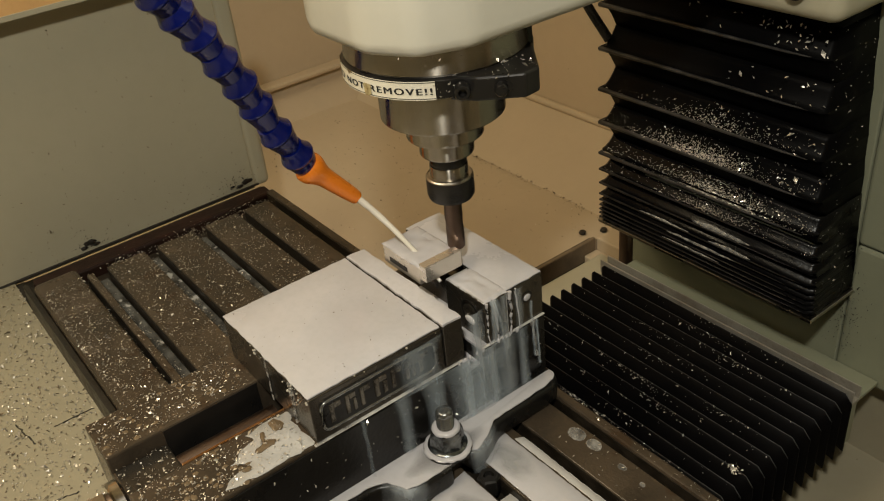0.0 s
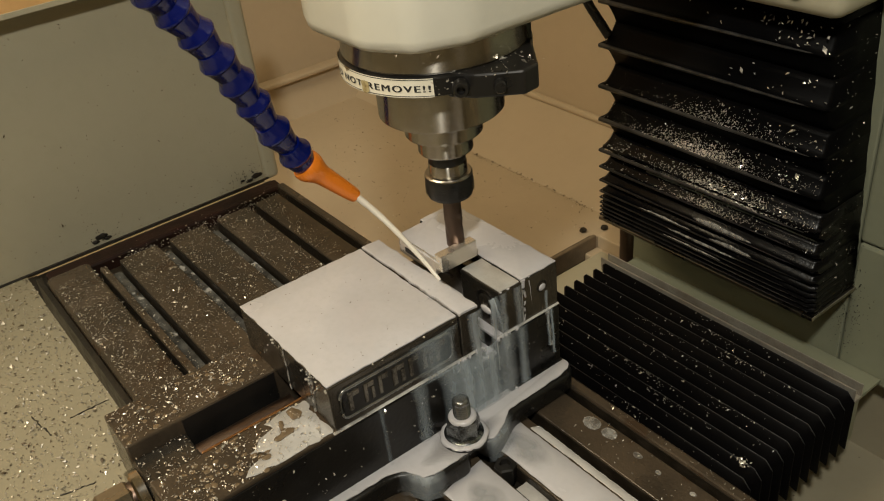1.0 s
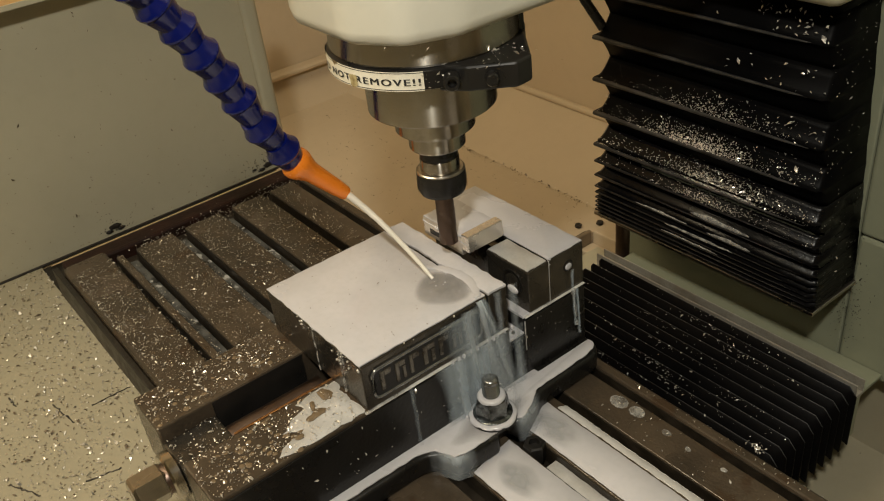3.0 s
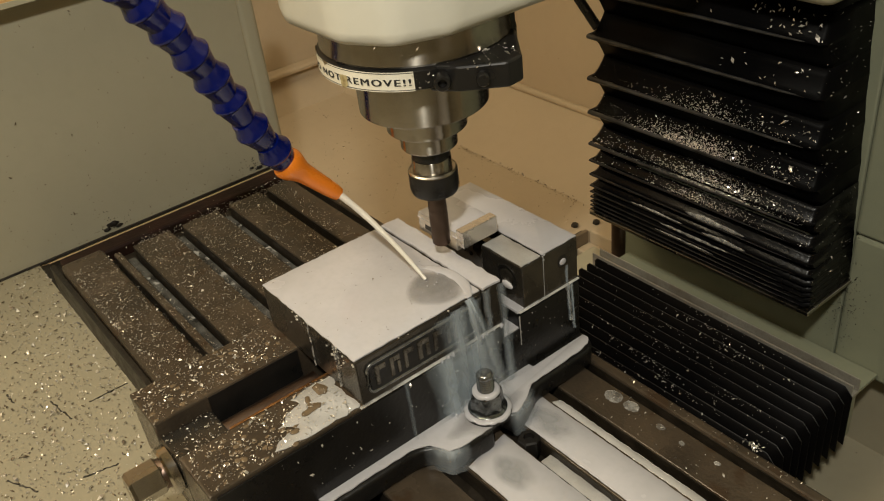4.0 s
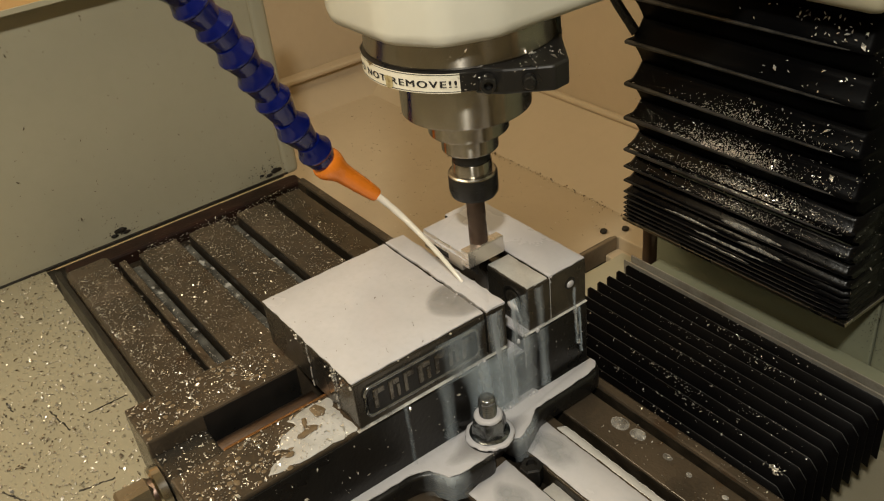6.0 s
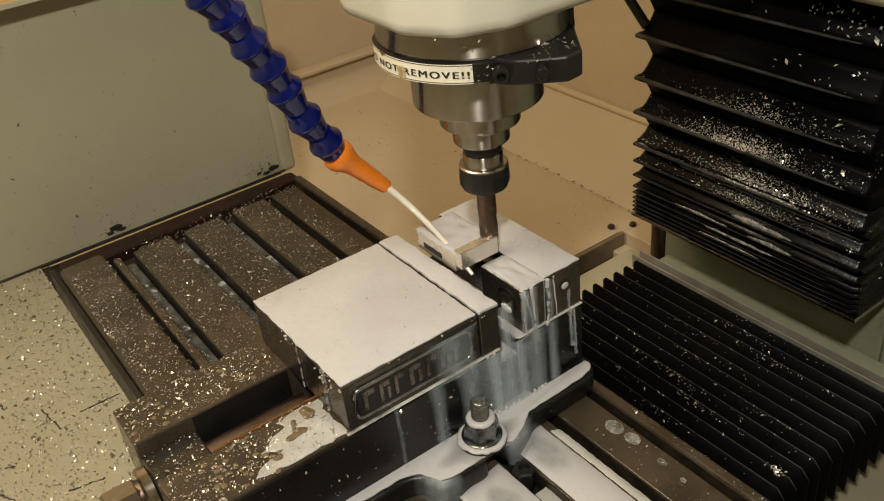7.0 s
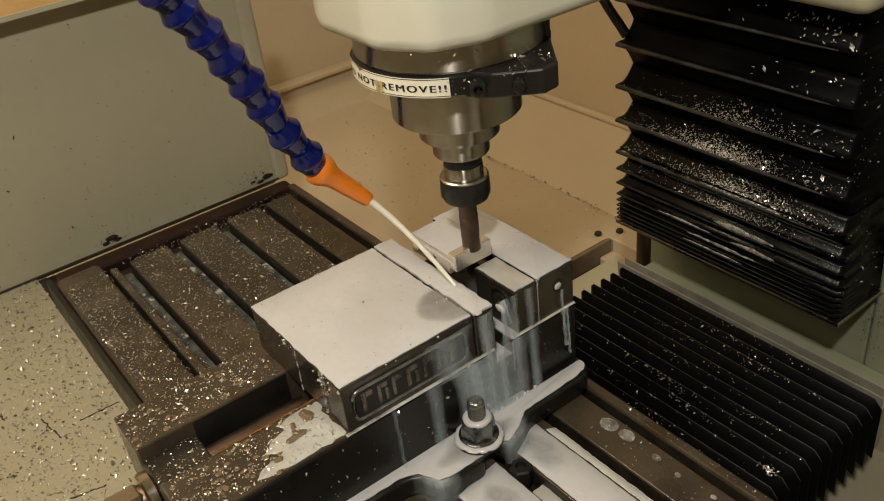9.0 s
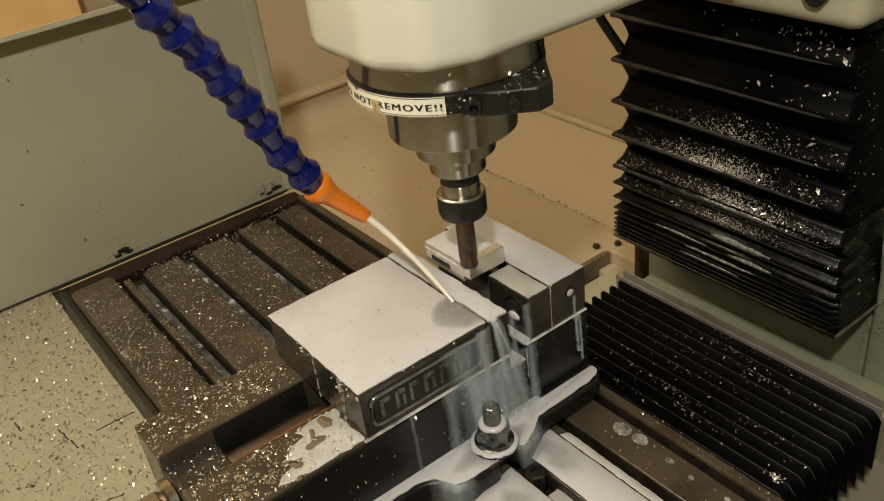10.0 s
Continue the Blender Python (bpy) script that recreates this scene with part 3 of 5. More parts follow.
def build_hose():
    hose = thing("coolant_hose", "blue jointed plastic coolant hose with an orange nozzle", "coolant hose")
    n = 9
    for i in range(n):
        s = (i + 0.10) / n
        p, q = along(HOSE_PATH, s), along(HOSE_PATH, min(1.0, s + 0.09))
        d = (q - p).normalized()
        m = Matrix.Translation(p) @ d.to_track_quat("Z", "Y").to_matrix().to_4x4() @ pose(0, 0, 0, 3 * math.sin(i * 2.1), 3 * math.cos(i * 1.7), 0)
        prof = [(0.0074, -0.0060), (0.0078, -0.0035), (0.0085, -0.0010), (0.0096, 0.0040), (0.0107, 0.0088), (0.0112, 0.0104), (0.0115, 0.0107), (0.0115, 0.0119), (0.0112, 0.0123), (0.0104, 0.0140), (0.0095, 0.0160), (0.0088, 0.0180), (0.0082, 0.021)]
        part("segment", lathe([(r * 1.077, z * 1.077) for r, z in prof], 40, m=m), HOSE, hose, smooth=28)
    tip, base = Vector((-0.0724, -0.0358, -0.02)), Vector((-0.079, -0.0648, 0.0133))
    d = (tip - base)
    ln = d.length
    m = Matrix.Translation(base) @ d.normalized().to_track_quat("Z", "Y").to_matrix().to_4x4()
    prof = [(0.0080, -0.0065), (0.0100, -0.0060), (0.0108, -0.0045), (0.0109, -0.0010), (0.0104, 0.0015), (0.0088, 0.0055), (0.0074, 0.0095), (0.0069, 0.013), (0.0058, ln - 0.010), (0.0051, ln - 0.002), (0.0046, ln), (0.0030, ln), (0.0028, ln - 0.006)]
    part("nozzle", lathe([(r * 1.077, z) for r, z in prof], 48, m=m), ORANGE, hose, "tapered orange plastic nozzle", 40)


JET0, JET1 = Vector((-0.0724, -0.0358, -0.02)), Vector((0.0110, -0.0252, -0.0615))


SURGES = []


def jet_point(s):
    p = JET0.lerp(JET1, s)
    p.z = JET0.z + (JET1.z - JET0.z) * (0.5 * s + 0.5 * s * s)
    return p


def build_jet():
    rng = random.Random(5)
    pts = [jet_point(i / 24) for i in range(-2, 25)]
    rad = [0.0027 + 0.0003 * rng.random() - 0.0014 * i / 26 for i in range(len(pts))]
    jet = thing("coolant_jet", "thin white stream of milky coolant from the nozzle", "coolant jet")
    part("stream", tube(pts[:16], rad[:16], 14), JETMILK, jet, smooth=60)
    part("stream", tube(pts[15:], rad[15:], 14), JETMILK, jet, "thinning lower end of the stream", 60)
    for k in range(22):
        bm = bmesh.new()
        d = (JET1 - JET0).normalized().to_track_quat("Z", "Y").to_matrix().to_4x4()
        bmesh.ops.create_icosphere(bm, subdivisions=2, radius=1.0, matrix=d @ Matrix.Diagonal((0.0022, 0.0022, 0.0050, 1)))
        SURGES.append((part("surge", bm, JETMILK, jet, "thicker slug of the stream", 180), 0.2 + k * 0.44 + rng.uniform(-0.08, 0.08)))


DROPS = []
VEINS = []


def ribbon(y0, y1, z0, z1, x, seed, n=10):
    """A hanging sheet of running coolant with wavering edges, drawn along z."""
    rng = random.Random(seed)
    bm = bmesh.new()
    thick = bm.verts.layers.float.new("thickness")
    rows = []
    m = 8
    for i in range(n + 1):
        t = i / n
        a, b = y0 + rng.uniform(-1, 1) * 0.0008, y1 + rng.uniform(-1, 1) * 0.0008
        mid, half = (a + b) / 2, (b - a) / 2 * (1 - 0.25 * math.sin(t * 2.6))
        rows.append([bm.verts.new((x + 0.0012 * (1 - abs(2 * j / m - 1)) + 0.002 * t, mid + half * (2 * j / m - 1), z0 + (z1 - z0) * t)) for j in range(m + 1)])
        for j, v in enumerate(rows[-1]):
            v[thick] = math.sin(math.pi * j / m) * (0.75 + 0.25 * rng.random())
    for a, b in zip(rows, rows[1:]):
        for j in range(m):
            bm.faces.new((a[j], b[j], b[j + 1], a[j + 1]))
    return bm


def soft_patch(outline, centre, z, rise, steep=1.6):
    """A thin pool that thins out towards its edge."""
    bm = bmesh.new()
    thick = bm.verts.layers.float.new("thickness")
    rings = []
    for k in (1.0, 0.9, 0.8, 0.6, 0.4, 0.2):
        loop = []
        for x, y in outline:
            v = bm.verts.new((centre[0] + (x - centre[0]) * k, centre[1] + (y - centre[1]) * k, z + rise * (1 - k * k)))
            v[thick] = min(1.0, steep * (1 - k))
            loop.append(v)
        rings.append(loop)
    n = len(outline)
    for a, b in zip(rings, rings[1:]):
        for i in range(n):
            bm.faces.new((a[i], a[(i + 1) % n], b[(i + 1) % n], b[i]))
    bm.faces.new(rings[-1])
    bmesh.ops.recalc_face_normals(bm, faces=bm.faces)
    return bm


def build_falls():
    fall = thing("coolant_fall", "thin bluish-white coolant running down the vise side", "running coolant")
    for k, (y0, y1, z0, z1, x) in enumerate(((-0.034, -0.024, ZJ - 0.002, -0.152, 0.0540), (-0.013, 0.006, ZB, -0.152, 0.0545), (-0.024, -0.014, ZB, -0.150, 0.0545), (-0.046, -0.036, ZB, -0.152, 0.0543),
                                             (0.008, 0.012, ZJ - 0.001, -0.150, 0.0540), (-0.005, -0.002, ZJ, ZB - 0.01, 0.0540))):
        part("sheet", ribbon(y0 - 0.003, y1 + 0.003, z0, z1, x, 70 + k), SHEET, fall, smooth=80)
    part("sheet", ribbon(-0.052, 0.004, ZB - 0.004, -0.151, 0.0560, 83, 16), HAZE, fall, "faint broad sheet of coolant", 80)
    part("sheet", ribbon(0.004, 0.018, ZB, -0.152, 0.0548, 82, 14), HAZE, fall, "", 80)
    part("sheet", ribbon(-0.064, -0.014, ZB, -0.152, 0.0548, 81, 14), HAZE, fall, "faint broad sheet of coolant", 80)
    splash = thing("coolant_splash", "white coolant spreading where the jet strikes", "splash")
    rng = random.Random(9)
    disc = [(0.0245 + 0.0215 * math.cos(i * 0.1571) * (1 + 0.05 * math.sin(i * 0.47)), -0.0275 + 0.0200 * math.sin(i * 0.1571) * (1 + 0.06 * math.cos(i * 0.63))) for i in range(40)]
    part("thin_film", soft_patch(disc, (0.0245, -0.0275), ZJ + 0.0004, 0.0, 4.0), CLEAR, splash, "swept thin film showing dark steel")
    rope = [(-0.006, -0.020), (0.004, -0.0130), (0.016, -0.0090), (0.030, -0.0085), (0.042, -0.0125), (0.050, -0.0175)]
    bm = tube([along([(x, y, 0.0) for x, y in rope], k / 30) + Vector((0, 0.0014 * noise.noise(Vector((k * 0.5, 2, 3))), 0)) for k in range(31)], [0.0012 + 0.0030 * math.sin(math.pi * (k + 1) / 32) + 0.0012 * noise.noise(Vector((k * 0.4, 0, 0))) for k in range(31)], 14)
    for v in bm.verts:
        v.co.z = ZJ + 0.0002 + 0.24 * v.co.z
    part("foam_ridge", bm, MILK, splash, "white ridge of coolant round the struck spot", 180)
    stream = thing("spill_stream", "white coolant arcing off the jaw corner", "running coolant")
    for k, (dy, wide, reach, mat) in enumerate(((0.0, 0.0022, 0.018, SHEET), (0.0030, 0.0050, 0.013, HAZE), (-0.0040, 0.0050, 0.010, SHEET))):
        bm = bmesh.new()
        thick = bm.verts.layers.float.new("thickness")
        rows = []
        for i in range(19):
            t = i / 18
            w = wide * (0.55 + 0.9 * t) * (1 + 0.25 * noise.noise(Vector((i * 0.6, k * 3.0, 1))))
            mid = dy * (0.4 + t) + 0.012 * t + 0.0012 * noise.noise(Vector((i * 0.35, k * 5.0, 4)))
            row = []
            for j in range(7):
                u = j / 3 - 1
                v = bm.verts.new((reach * t ** 0.6 + 0.0009 * (1 - u * u), mid + w * u, 0.0008 - 0.0885 * t))
                v[thick] = (1 - u * u) * (1.3 - 0.8 * t)
                row.append(v)
            rows.append(row)
        for p, q in zip(rows, rows[1:]):
            for j in range(6):
                bm.faces.new((p[j], q[j], q[j + 1], p[j + 1]))
        part("strand", bm, mat, stream, smooth=80)
    veins = thing("coolant_veins", "narrow white veins of coolant on the insert side", "running coolant")
    for k, (y, r) in enumerate(((-0.0180, 0.0008), (-0.0115, 0.0011), (0.0030, 0.0012), (0.0085, 0.0006))):
        run = [(XR + 0.0013, y + 0.0020 * noise.noise(Vector((j * 0.30, k * 4.0, 2))) + 0.0002 * j * (k % 2), ZJ - 0.001 - (ZJ - ZB) * j / 12) for j in range(13)]
        part("vein", tube(run, [r * (1.3 - 0.06 * j + 0.3 * noise.noise(Vector((j * 0.6, k, 0)))) for j in range(13)], 8), MILK, veins, "", 60)
    VEINS.append(veins)
    bm = bmesh.new()
    for _ in range(26):
        rr = rng.uniform(0.0002, 0.0007)
        bmesh.ops.create_icosphere(bm, subdivisions=1, radius=rr, matrix=Matrix.Translation((rng.gauss(0.012, 0.018), rng.gauss(-0.030, 0.012), ZJ + 0.003 + abs(rng.gauss(0, 0.010)))))
    tagged(part("spray", bm, MILK, splash, "fine droplets thrown up", 180), kind="stuff")
    g = random.Random(17)
    for k in range(14):
        bm = bmesh.new()
        bmesh.ops.create_icosphere(bm, subdivisions=2, radius=g.uniform(0.0008, 0.0014), matrix=Matrix.Diagonal((1, 1, 1.7, 1)))
        drop = part("drop", bm, MILK, fall, "falling drop of coolant", 180)
        y = g.uniform(-0.05, 0.012)
        DROPS.append((drop, 0.0572, y, 0.3 + k * 0.68 + g.uniform(-0.1, 0.1)))
    drips = rides(thing("vise_drips", "bluish coolant drips on the black vise side", "running coolant"))
    for k, (y, w, z0, z1) in enumerate(((-0.070, 0.012, ZB, -0.150), (-0.096, 0.008, ZB, -0.148), (-0.128, 0.0025, ZB, -0.150), (0.022, 0.002, ZJ - 0.018, -0.13), (0.0265, 0.0025, ZB, -0.14))):
        part("drip", ribbon(y - w, y + w, z0, z1, 0.0538, 90 + k), HAZE, drips, smooth=80)
    part("drip", ribbon(-0.102, -0.058, ZJ - 0.003, ZB, 0.0546, 97, 12), HAZE, drips, "faint sheet of coolant over the jaw side", 80)
    return fall, splash, stream


# ---- table, pan and splash panel ----
def build_table():
    table = rides(thing("machine_table", "oily brown cast iron table with slots, sprinkled with chips", "machine table"))
    x0, x1 = -0.428, 0.62
    xe, FRONT = -0.385, -0.2340
    slots = [(-0.1890, -0.1855), (-0.1785, -0.1645), (-0.1240, -0.1100), (-0.0690, -0.0550), (-0.0168, -0.0078)]
    edges = [FRONT] + [v for s in slots for v in s] + [0.0218]
    for a, b in zip(edges[::2], edges[1::2]):
        first = a == edges[0]
        part("land", box(xe - (0.024 if first else 0), x1, a, b, ZT - 0.016, ZT, 0.0055 if first else 0.0012, 4), IRON, table)
        # Black strips on the slot walls put in the shade of the undercut.
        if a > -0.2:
            part("slot_wall", box(xe + 0.002, x1, a - 0.0005, a + 0.0004, ZT - 0.0155, ZT - 0.0014), GRIME_SHADE, table, "oily slot wall, black also for the shade of the undercut")
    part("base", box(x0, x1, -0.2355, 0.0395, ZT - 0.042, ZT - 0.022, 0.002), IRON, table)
    part("slot_floor", box(xe - 0.018, x1, -0.222, 0.0302, ZT - 0.0218, ZT - 0.017), GRIME_SHADE, table)
    for a, b in slots[1:]:
        part("slot_slush", box(xe + 0.004, -0.076, a, b - 0.0030, ZT - 0.018, ZT - 0.0105), SLUSH, table, "wet slush of coolant and chips, its reflections put in as pale spots")
    part("rear_rim", box(xe - 0.02, x1, 0.0305, 0.0395, ZT - 0.0218, ZT, 0.002), IRON, table)
    # The front edge is coloured black in place of the shaded gap below it.
    part("front_rim", box(x0, x1, -0.2400, FRONT - 0.0003, ZT - 0.042, ZT - 0.0075, 0.001), GRIME_SHADE, table, "front edge, black to stand in for the shaded gap")
    # Likewise a black strip for oil and shade inside the rear trough.
    part("trough_wall", box(xe + 0.002, x1, 0.0297, 0.0303, ZT - 0.0165, ZT - 0.0020), GRIME_SHADE, table, "oily wall of the rear trough, black also for its shade")
    part("end_rim", box(x0, xe - 0.020, -0.230, 0.0395, ZT - 0.0218, ZT - 0.004, 0.003), RUST, table, "rusty end of the coolant trough")
    return table


def build_pan():
    pan = rides(thing("chip_pan", "cream painted sheet steel pan strewn with metal chips", "chip pan"))
    part("sheet", box(-0.503, 0.62, -1.2, -0.2395, ZP - 0.004, ZP, 0.0), PAN, pan)
    # This lip is black too, as the shade between pan and table.
    part("rear_lip", box(-0.500, 0.62, -0.2393, -0.2300, ZP - 0.0045, ZP - 0.0010, 0.0004), GRIME_SHADE, pan, "folded rear lip, black to stand in for the shaded gap")
    rng = random.Random(33)
    for k, (x0, y0, x1, y1) in enumerate(((-0.2355, -0.278, -0.2345, -0.243), (-0.262, -0.303, -0.224, -0.297), (-0.149, -0.312, -0.144, -0.287), (-0.30, -0.33, -0.285, -0.33), (-0.19, -0.36, -0.16, -0.345))):
        pts = []
        for i in range(13):
            t = i / 12
            pts.append((x0 + (x1 - x0) * t + rng.uniform(-1, 1) * 0.0011, y0 + (y1 - y0) * t + rng.uniform(-1, 1) * 0.0011, ZP + 0.0002))
        rides(tagged(obj("swarf_line", tube(pts, [0.0004 + 0.0006 * rng.random() for _ in pts], 5), GRIME_SHADE), "line of dark oily swarf on the pan", "swarf", "swarf lines"))
    panel = rides(thing("splash_panel", "cream painted sheet steel end panel with drips and chips", "splash panel"))
    part("sheet", box(-0.508, -0.505, -1.2, 0.0595, ZP - 0.004, 0.0608, 0.001), PAINT, panel)
    part("foot_gap", box(-0.503, -0.429, -0.237, 0.066, ZP - 0.012, ZP - 0.004), GRIME_SHADE, panel, "black sludge in the gap beside the table")
    part("return_flange", box(-0.530, -0.5040, 0.0600, 0.0815, ZP - 0.004, 0.064, 0.007, 4), PAINT, panel, "folded edge of the panel")
    bm = prism([(-0.508, 0.0610), (-0.5055, 0.0610), (-0.4735, 0.0675), (-0.4715, 0.0680), (-0.4715, 0.0730), (-0.4735, 0.0730)], -1.2, 0.0595)
    for v in bm.verts:
        v.co = (v.co.x, v.co.z, v.co.y)
    bmesh.ops.recalc_face_normals(bm, faces=bm.faces)
    part("top_flange", bm, PAINT, panel, "folded top edge leaning inwards")
    part("sludge", box(-0.5045, -0.501, -0.9, 0.064, ZP, ZP + 0.002, 0.0008), GRIME_SHADE, panel, "black line of sludge along the foot")


# ---- vise ----
def film(x0, x1, y0, y1, z0, z1, seed, wob=0.0007):
    """A thin sheet of coolant whose edges waver."""
    pts, corners = [], ((x0, y0), (x1, y0), (x1, y1), (x0, y1))
    for i in range(4):
        a, b = Vector(corners[i]), Vector(corners[(i + 1) % 4])
        k = max(3, int((b - a).length / 0.0018))
        for j in range(k):
            p = a.lerp(b, j / k)
            q = Vector((p.x * 150, p.y * 150, seed * 1.7))
            pts.append((p.x + wob * noise.noise(q), p.y + wob * noise.noise(q + Vector((9, 4, 2)))))
    return prism(pts, z0, z1, 0.0004, 2)


def drape(edge, z0, z1):
    """A curtain of coolant that hangs from an edge and spreads a little at its foot."""
    bm = bmesh.new()
    thick = bm.verts.layers.float.new("thickness")
    rows = []
    fine = [Vector(a).lerp(Vector(b), j / 5) for a, b in zip(edge, edge[1:]) for j in range(5)] + [Vector(edge[-1])]
    for k in range(7):
        t = k / 6
        row = []
        for i, p in enumerate(fine):
            d = (fine[min(i + 1, len(fine) - 1)] - fine[max(i - 1, 0)]).normalized()
            w = 0.0003 + 0.0022 * t ** 3 + 0.0006 * noise.noise(Vector((p.x * 260, p.y * 260, k * 0.4)))
            if abs(t) < 1e-6:
                w = -0.0028
            out = Vector((-d.y, d.x))
            if out.x < 0:
                out = -out
            row.append(bm.verts.new((p.x + out.x * w, p.y + out.y * w, z1 + (z0 - z1) * t)))
            row[-1][thick] = 1.1 * math.sin(math.pi * (i + 0.15) / (len(fine) - 0.7)) * (1.0 - 0.55 * t)
        rows.append(row)
    for a, b in zip(rows, rows[1:]):
        for i in range(len(fine) - 1):
            bm.faces.new((a[i], a[i + 1], b[i + 1], b[i]))
    return bm


def build_vise():
    vise = rides(thing("machine_vise", "machine vise with black cast body, wet with milky coolant", "vise"))
    y0, y1 = -0.271, 0.0355
    bx0, bx1 = -0.0735, XR
    part("left_rail", box(bx0, -0.0315, y0, y1, -0.150, ZB, 0.0015), IRON, vise, "oily brown rail")
    part("right_rail", box(0.0080, bx1, y0, -0.0405, -0.150, ZB, 0.0015), IRON, vise, "oily brown rail")
    part("rear_body", box(0.0080, bx1 - 0.0004, -0.0256, y1, -0.150, ZB, 0.0010), BLACKIRON, vise, "black casting under the fixed jaw")
    part("groove_floor", box(0.0080, bx1 - 0.0002, -0.0403, -0.0258, -0.150, ZB - 0.013, 0.0004), MILK, vise, "coolant in the groove between the jaws")
    part("rail_edge", box(0.0072, 0.0092, -0.235, -0.150, ZB - 0.006, ZB + 0.0006, 0.0005), BRASS, vise, "bright worn edge of the rail")
    part("front_wall", box(-0.0315, 0.0080, y0, -0.232, -0.150, ZB - 0.012, 0.002), JAW, vise)
    part("channel_wall", box(-0.0317, -0.0310, -0.232, -0.162, -0.150, ZB - 0.0016), OXIDE, vise, "black inner face of the rail")
    part("channel_floor", box(-0.0315, 0.0080, -0.232, y1, -0.150, -0.134), BLACKIRON, vise)
    part("body", box(bx0 + 0.002, bx1 - 0.0006, y0 + 0.002, y1, ZT, -0.1495, 0.001), BLACKIRON, vise)
    for ya, yb, zt in ((y0 + 0.004, -0.0410, ZB - 0.003), (-0.0409, -0.0256, ZB - 0.0145), (-0.0255, y1 - 0.001, ZB - 0.003)):
        part("side_skin", box(bx1 - 0.0004, bx1 + 0.0012, ya, yb, ZT, zt, 0.0003), BLACKIRON, vise, "black painted side of the body")
    for ya, yb in ((-0.1635, -0.0412), (-0.0250, 0.0352)):
        part("bed_seam", box(XR - 0.001, XR + 0.0015, ya, yb, ZB - 0.0010, ZB - 0.0002, 0.0002), SPLASH, vise, "line of white coolant along the bed edge")
    part("t_bolt", lathe([(0.0075, ZT - 0.010), (0.0082, ZT - 0.008), (0.0082, ZT + 0.0040), (0.0070, ZT + 0.0052), (0.0042, ZT + 0.0052), (0.0040, ZT + 0.0010)], 6, m=Matrix.Translation((0.098, -0.0625, 0))), OXIDE, vise, "black clamp nut end in the slot")
    # foot with a clamping ear
    foot = [(0.045, 0.036), (0.058, 0.0365), (0.066, 0.0340), (0.0712, 0.0285), (0.0730, 0.020), (0.0730, -0.026), (0.0735, -0.032), (0.079, -0.042), (0.085, -0.054), (0.086, -0.060), (0.084, -0.066), (0.076, -0.0675), (0.076, -0.0805),
            (0.085, -0.082), (0.0858, -0.088), (0.0850, -0.111), (0.0825, -0.1185), (0.077, -0.1215), (0.070, -0.1245), (0.066, -0.131), (0.0642, -0.140), (0.0640, -0.205), (0.045, -0.210)]
    part("foot", prism(foot, ZT, -0.1515, 0.0030, 3), BLACKIRON, vise, "cast foot flange with a slotted ear", 40)
    wet = []
    for i, (xa, ya) in enumerate(foot):
        xb, yb = foot[(i + 1) % len(foot)]
        k = max(1, int(math.hypot(xb - xa, yb - ya) / 0.0025))
        for j in range(k):
            x, y = xa + (xb - xa) * j / k, ya + (yb - ya) * j / k
            q = Vector((x * 120, y * 120, 3.3))
            rim = 0.0020 if -0.120 < y < -0.036 else 0.0032
            x = x - rim + 0.0014 * noise.noise(q) if x > 0.05 else x
            spot = Vector((max(0.0575, x) if y > -0.020 else x, min(y, 0.0335) + 0.0010 * noise.noise(q + Vector((4, 4, 4)))))
            if not wet or (spot - wet[-1]).length > 0.0008:
                wet.append(spot)
    part("foot_film", prism(wet, -0.1514, -0.1500, 0.0006), MILK, vise, "white coolant lying on the flange", 40)
    for edge in (((0.0668, -0.1305), (0.0705, -0.1253), (0.0772, -0.1224), (0.0832, -0.1192), (0.0860, -0.1120), (0.0866, -0.1040)), ((0.0742, -0.0330), (0.0797, -0.0420), (0.0858, -0.0540), (0.0868, -0.0605), (0.0848, -0.0668))):
        part("ear_drape", drape(edge, ZT + 0.001, -0.1508), SHEET, vise, "coolant draped over the side of the ear", 60)
    ring = [(0.0715 + 0.0150 * math.cos(i * 0.1963) * (1 + 0.15 * math.sin(i * 1.1)), -0.078 + 0.0330 * math.sin(i * 0.1963) * (1 + 0.12 * math.cos(i * 0.8))) for i in range(32)]
    part("ear_film", soft_patch(ring, (0.0715, -0.078), -0.1497, 0.0, 2.2), CLEAR, vise, "thin grey film on the ear")
    # lead screw
    part("screw", lathe([(0.010, -0.300), (0.010, -0.285), (0.0105, -0.284), (0.0105, -0.16)], 28, m=Matrix.Translation((-0.012, 0, -0.122)) @ pose(0, 0, 0, -90)), DARKSTEEL, vise, "steel lead screw in the channel", 40)
    part("screw_hex", lathe([(0.011, -0.302), (0.0125, -0.300), (0.0125, -0.282), (0.011, -0.280)], 6, m=Matrix.Translation((-0.012, 0, -0.122)) @ pose(0, 0, 0, -90)), STEEL, vise, "steel hexagon end of the screw")
    part("collar", lathe([(0.016, -0.279), (0.017, -0.2775), (0.017, -0.272), (0.016, -0.2715)], 32, m=Matrix.Translation((-0.012, 0, -0.122)) @ pose(0, 0, 0, -90)), BRIGHT, vise, "", 30)
    # sliding jaw
    jaw = part("sliding_jaw", box(XL + 0.002, XR, -0.161, -0.0570, ZB, ZJ - 0.0012, 0.0010), JAW, vise, "steel sliding jaw block")
    part("name_frame", box(XR - 0.001, XR + 0.0009, -0.1535, -0.066, ZB + 0.0065, ZJ - 0.0075, 0.0008), BLACKIRON, jaw, "sunk black nameplate field")
    ring, rc = [], 0.0050
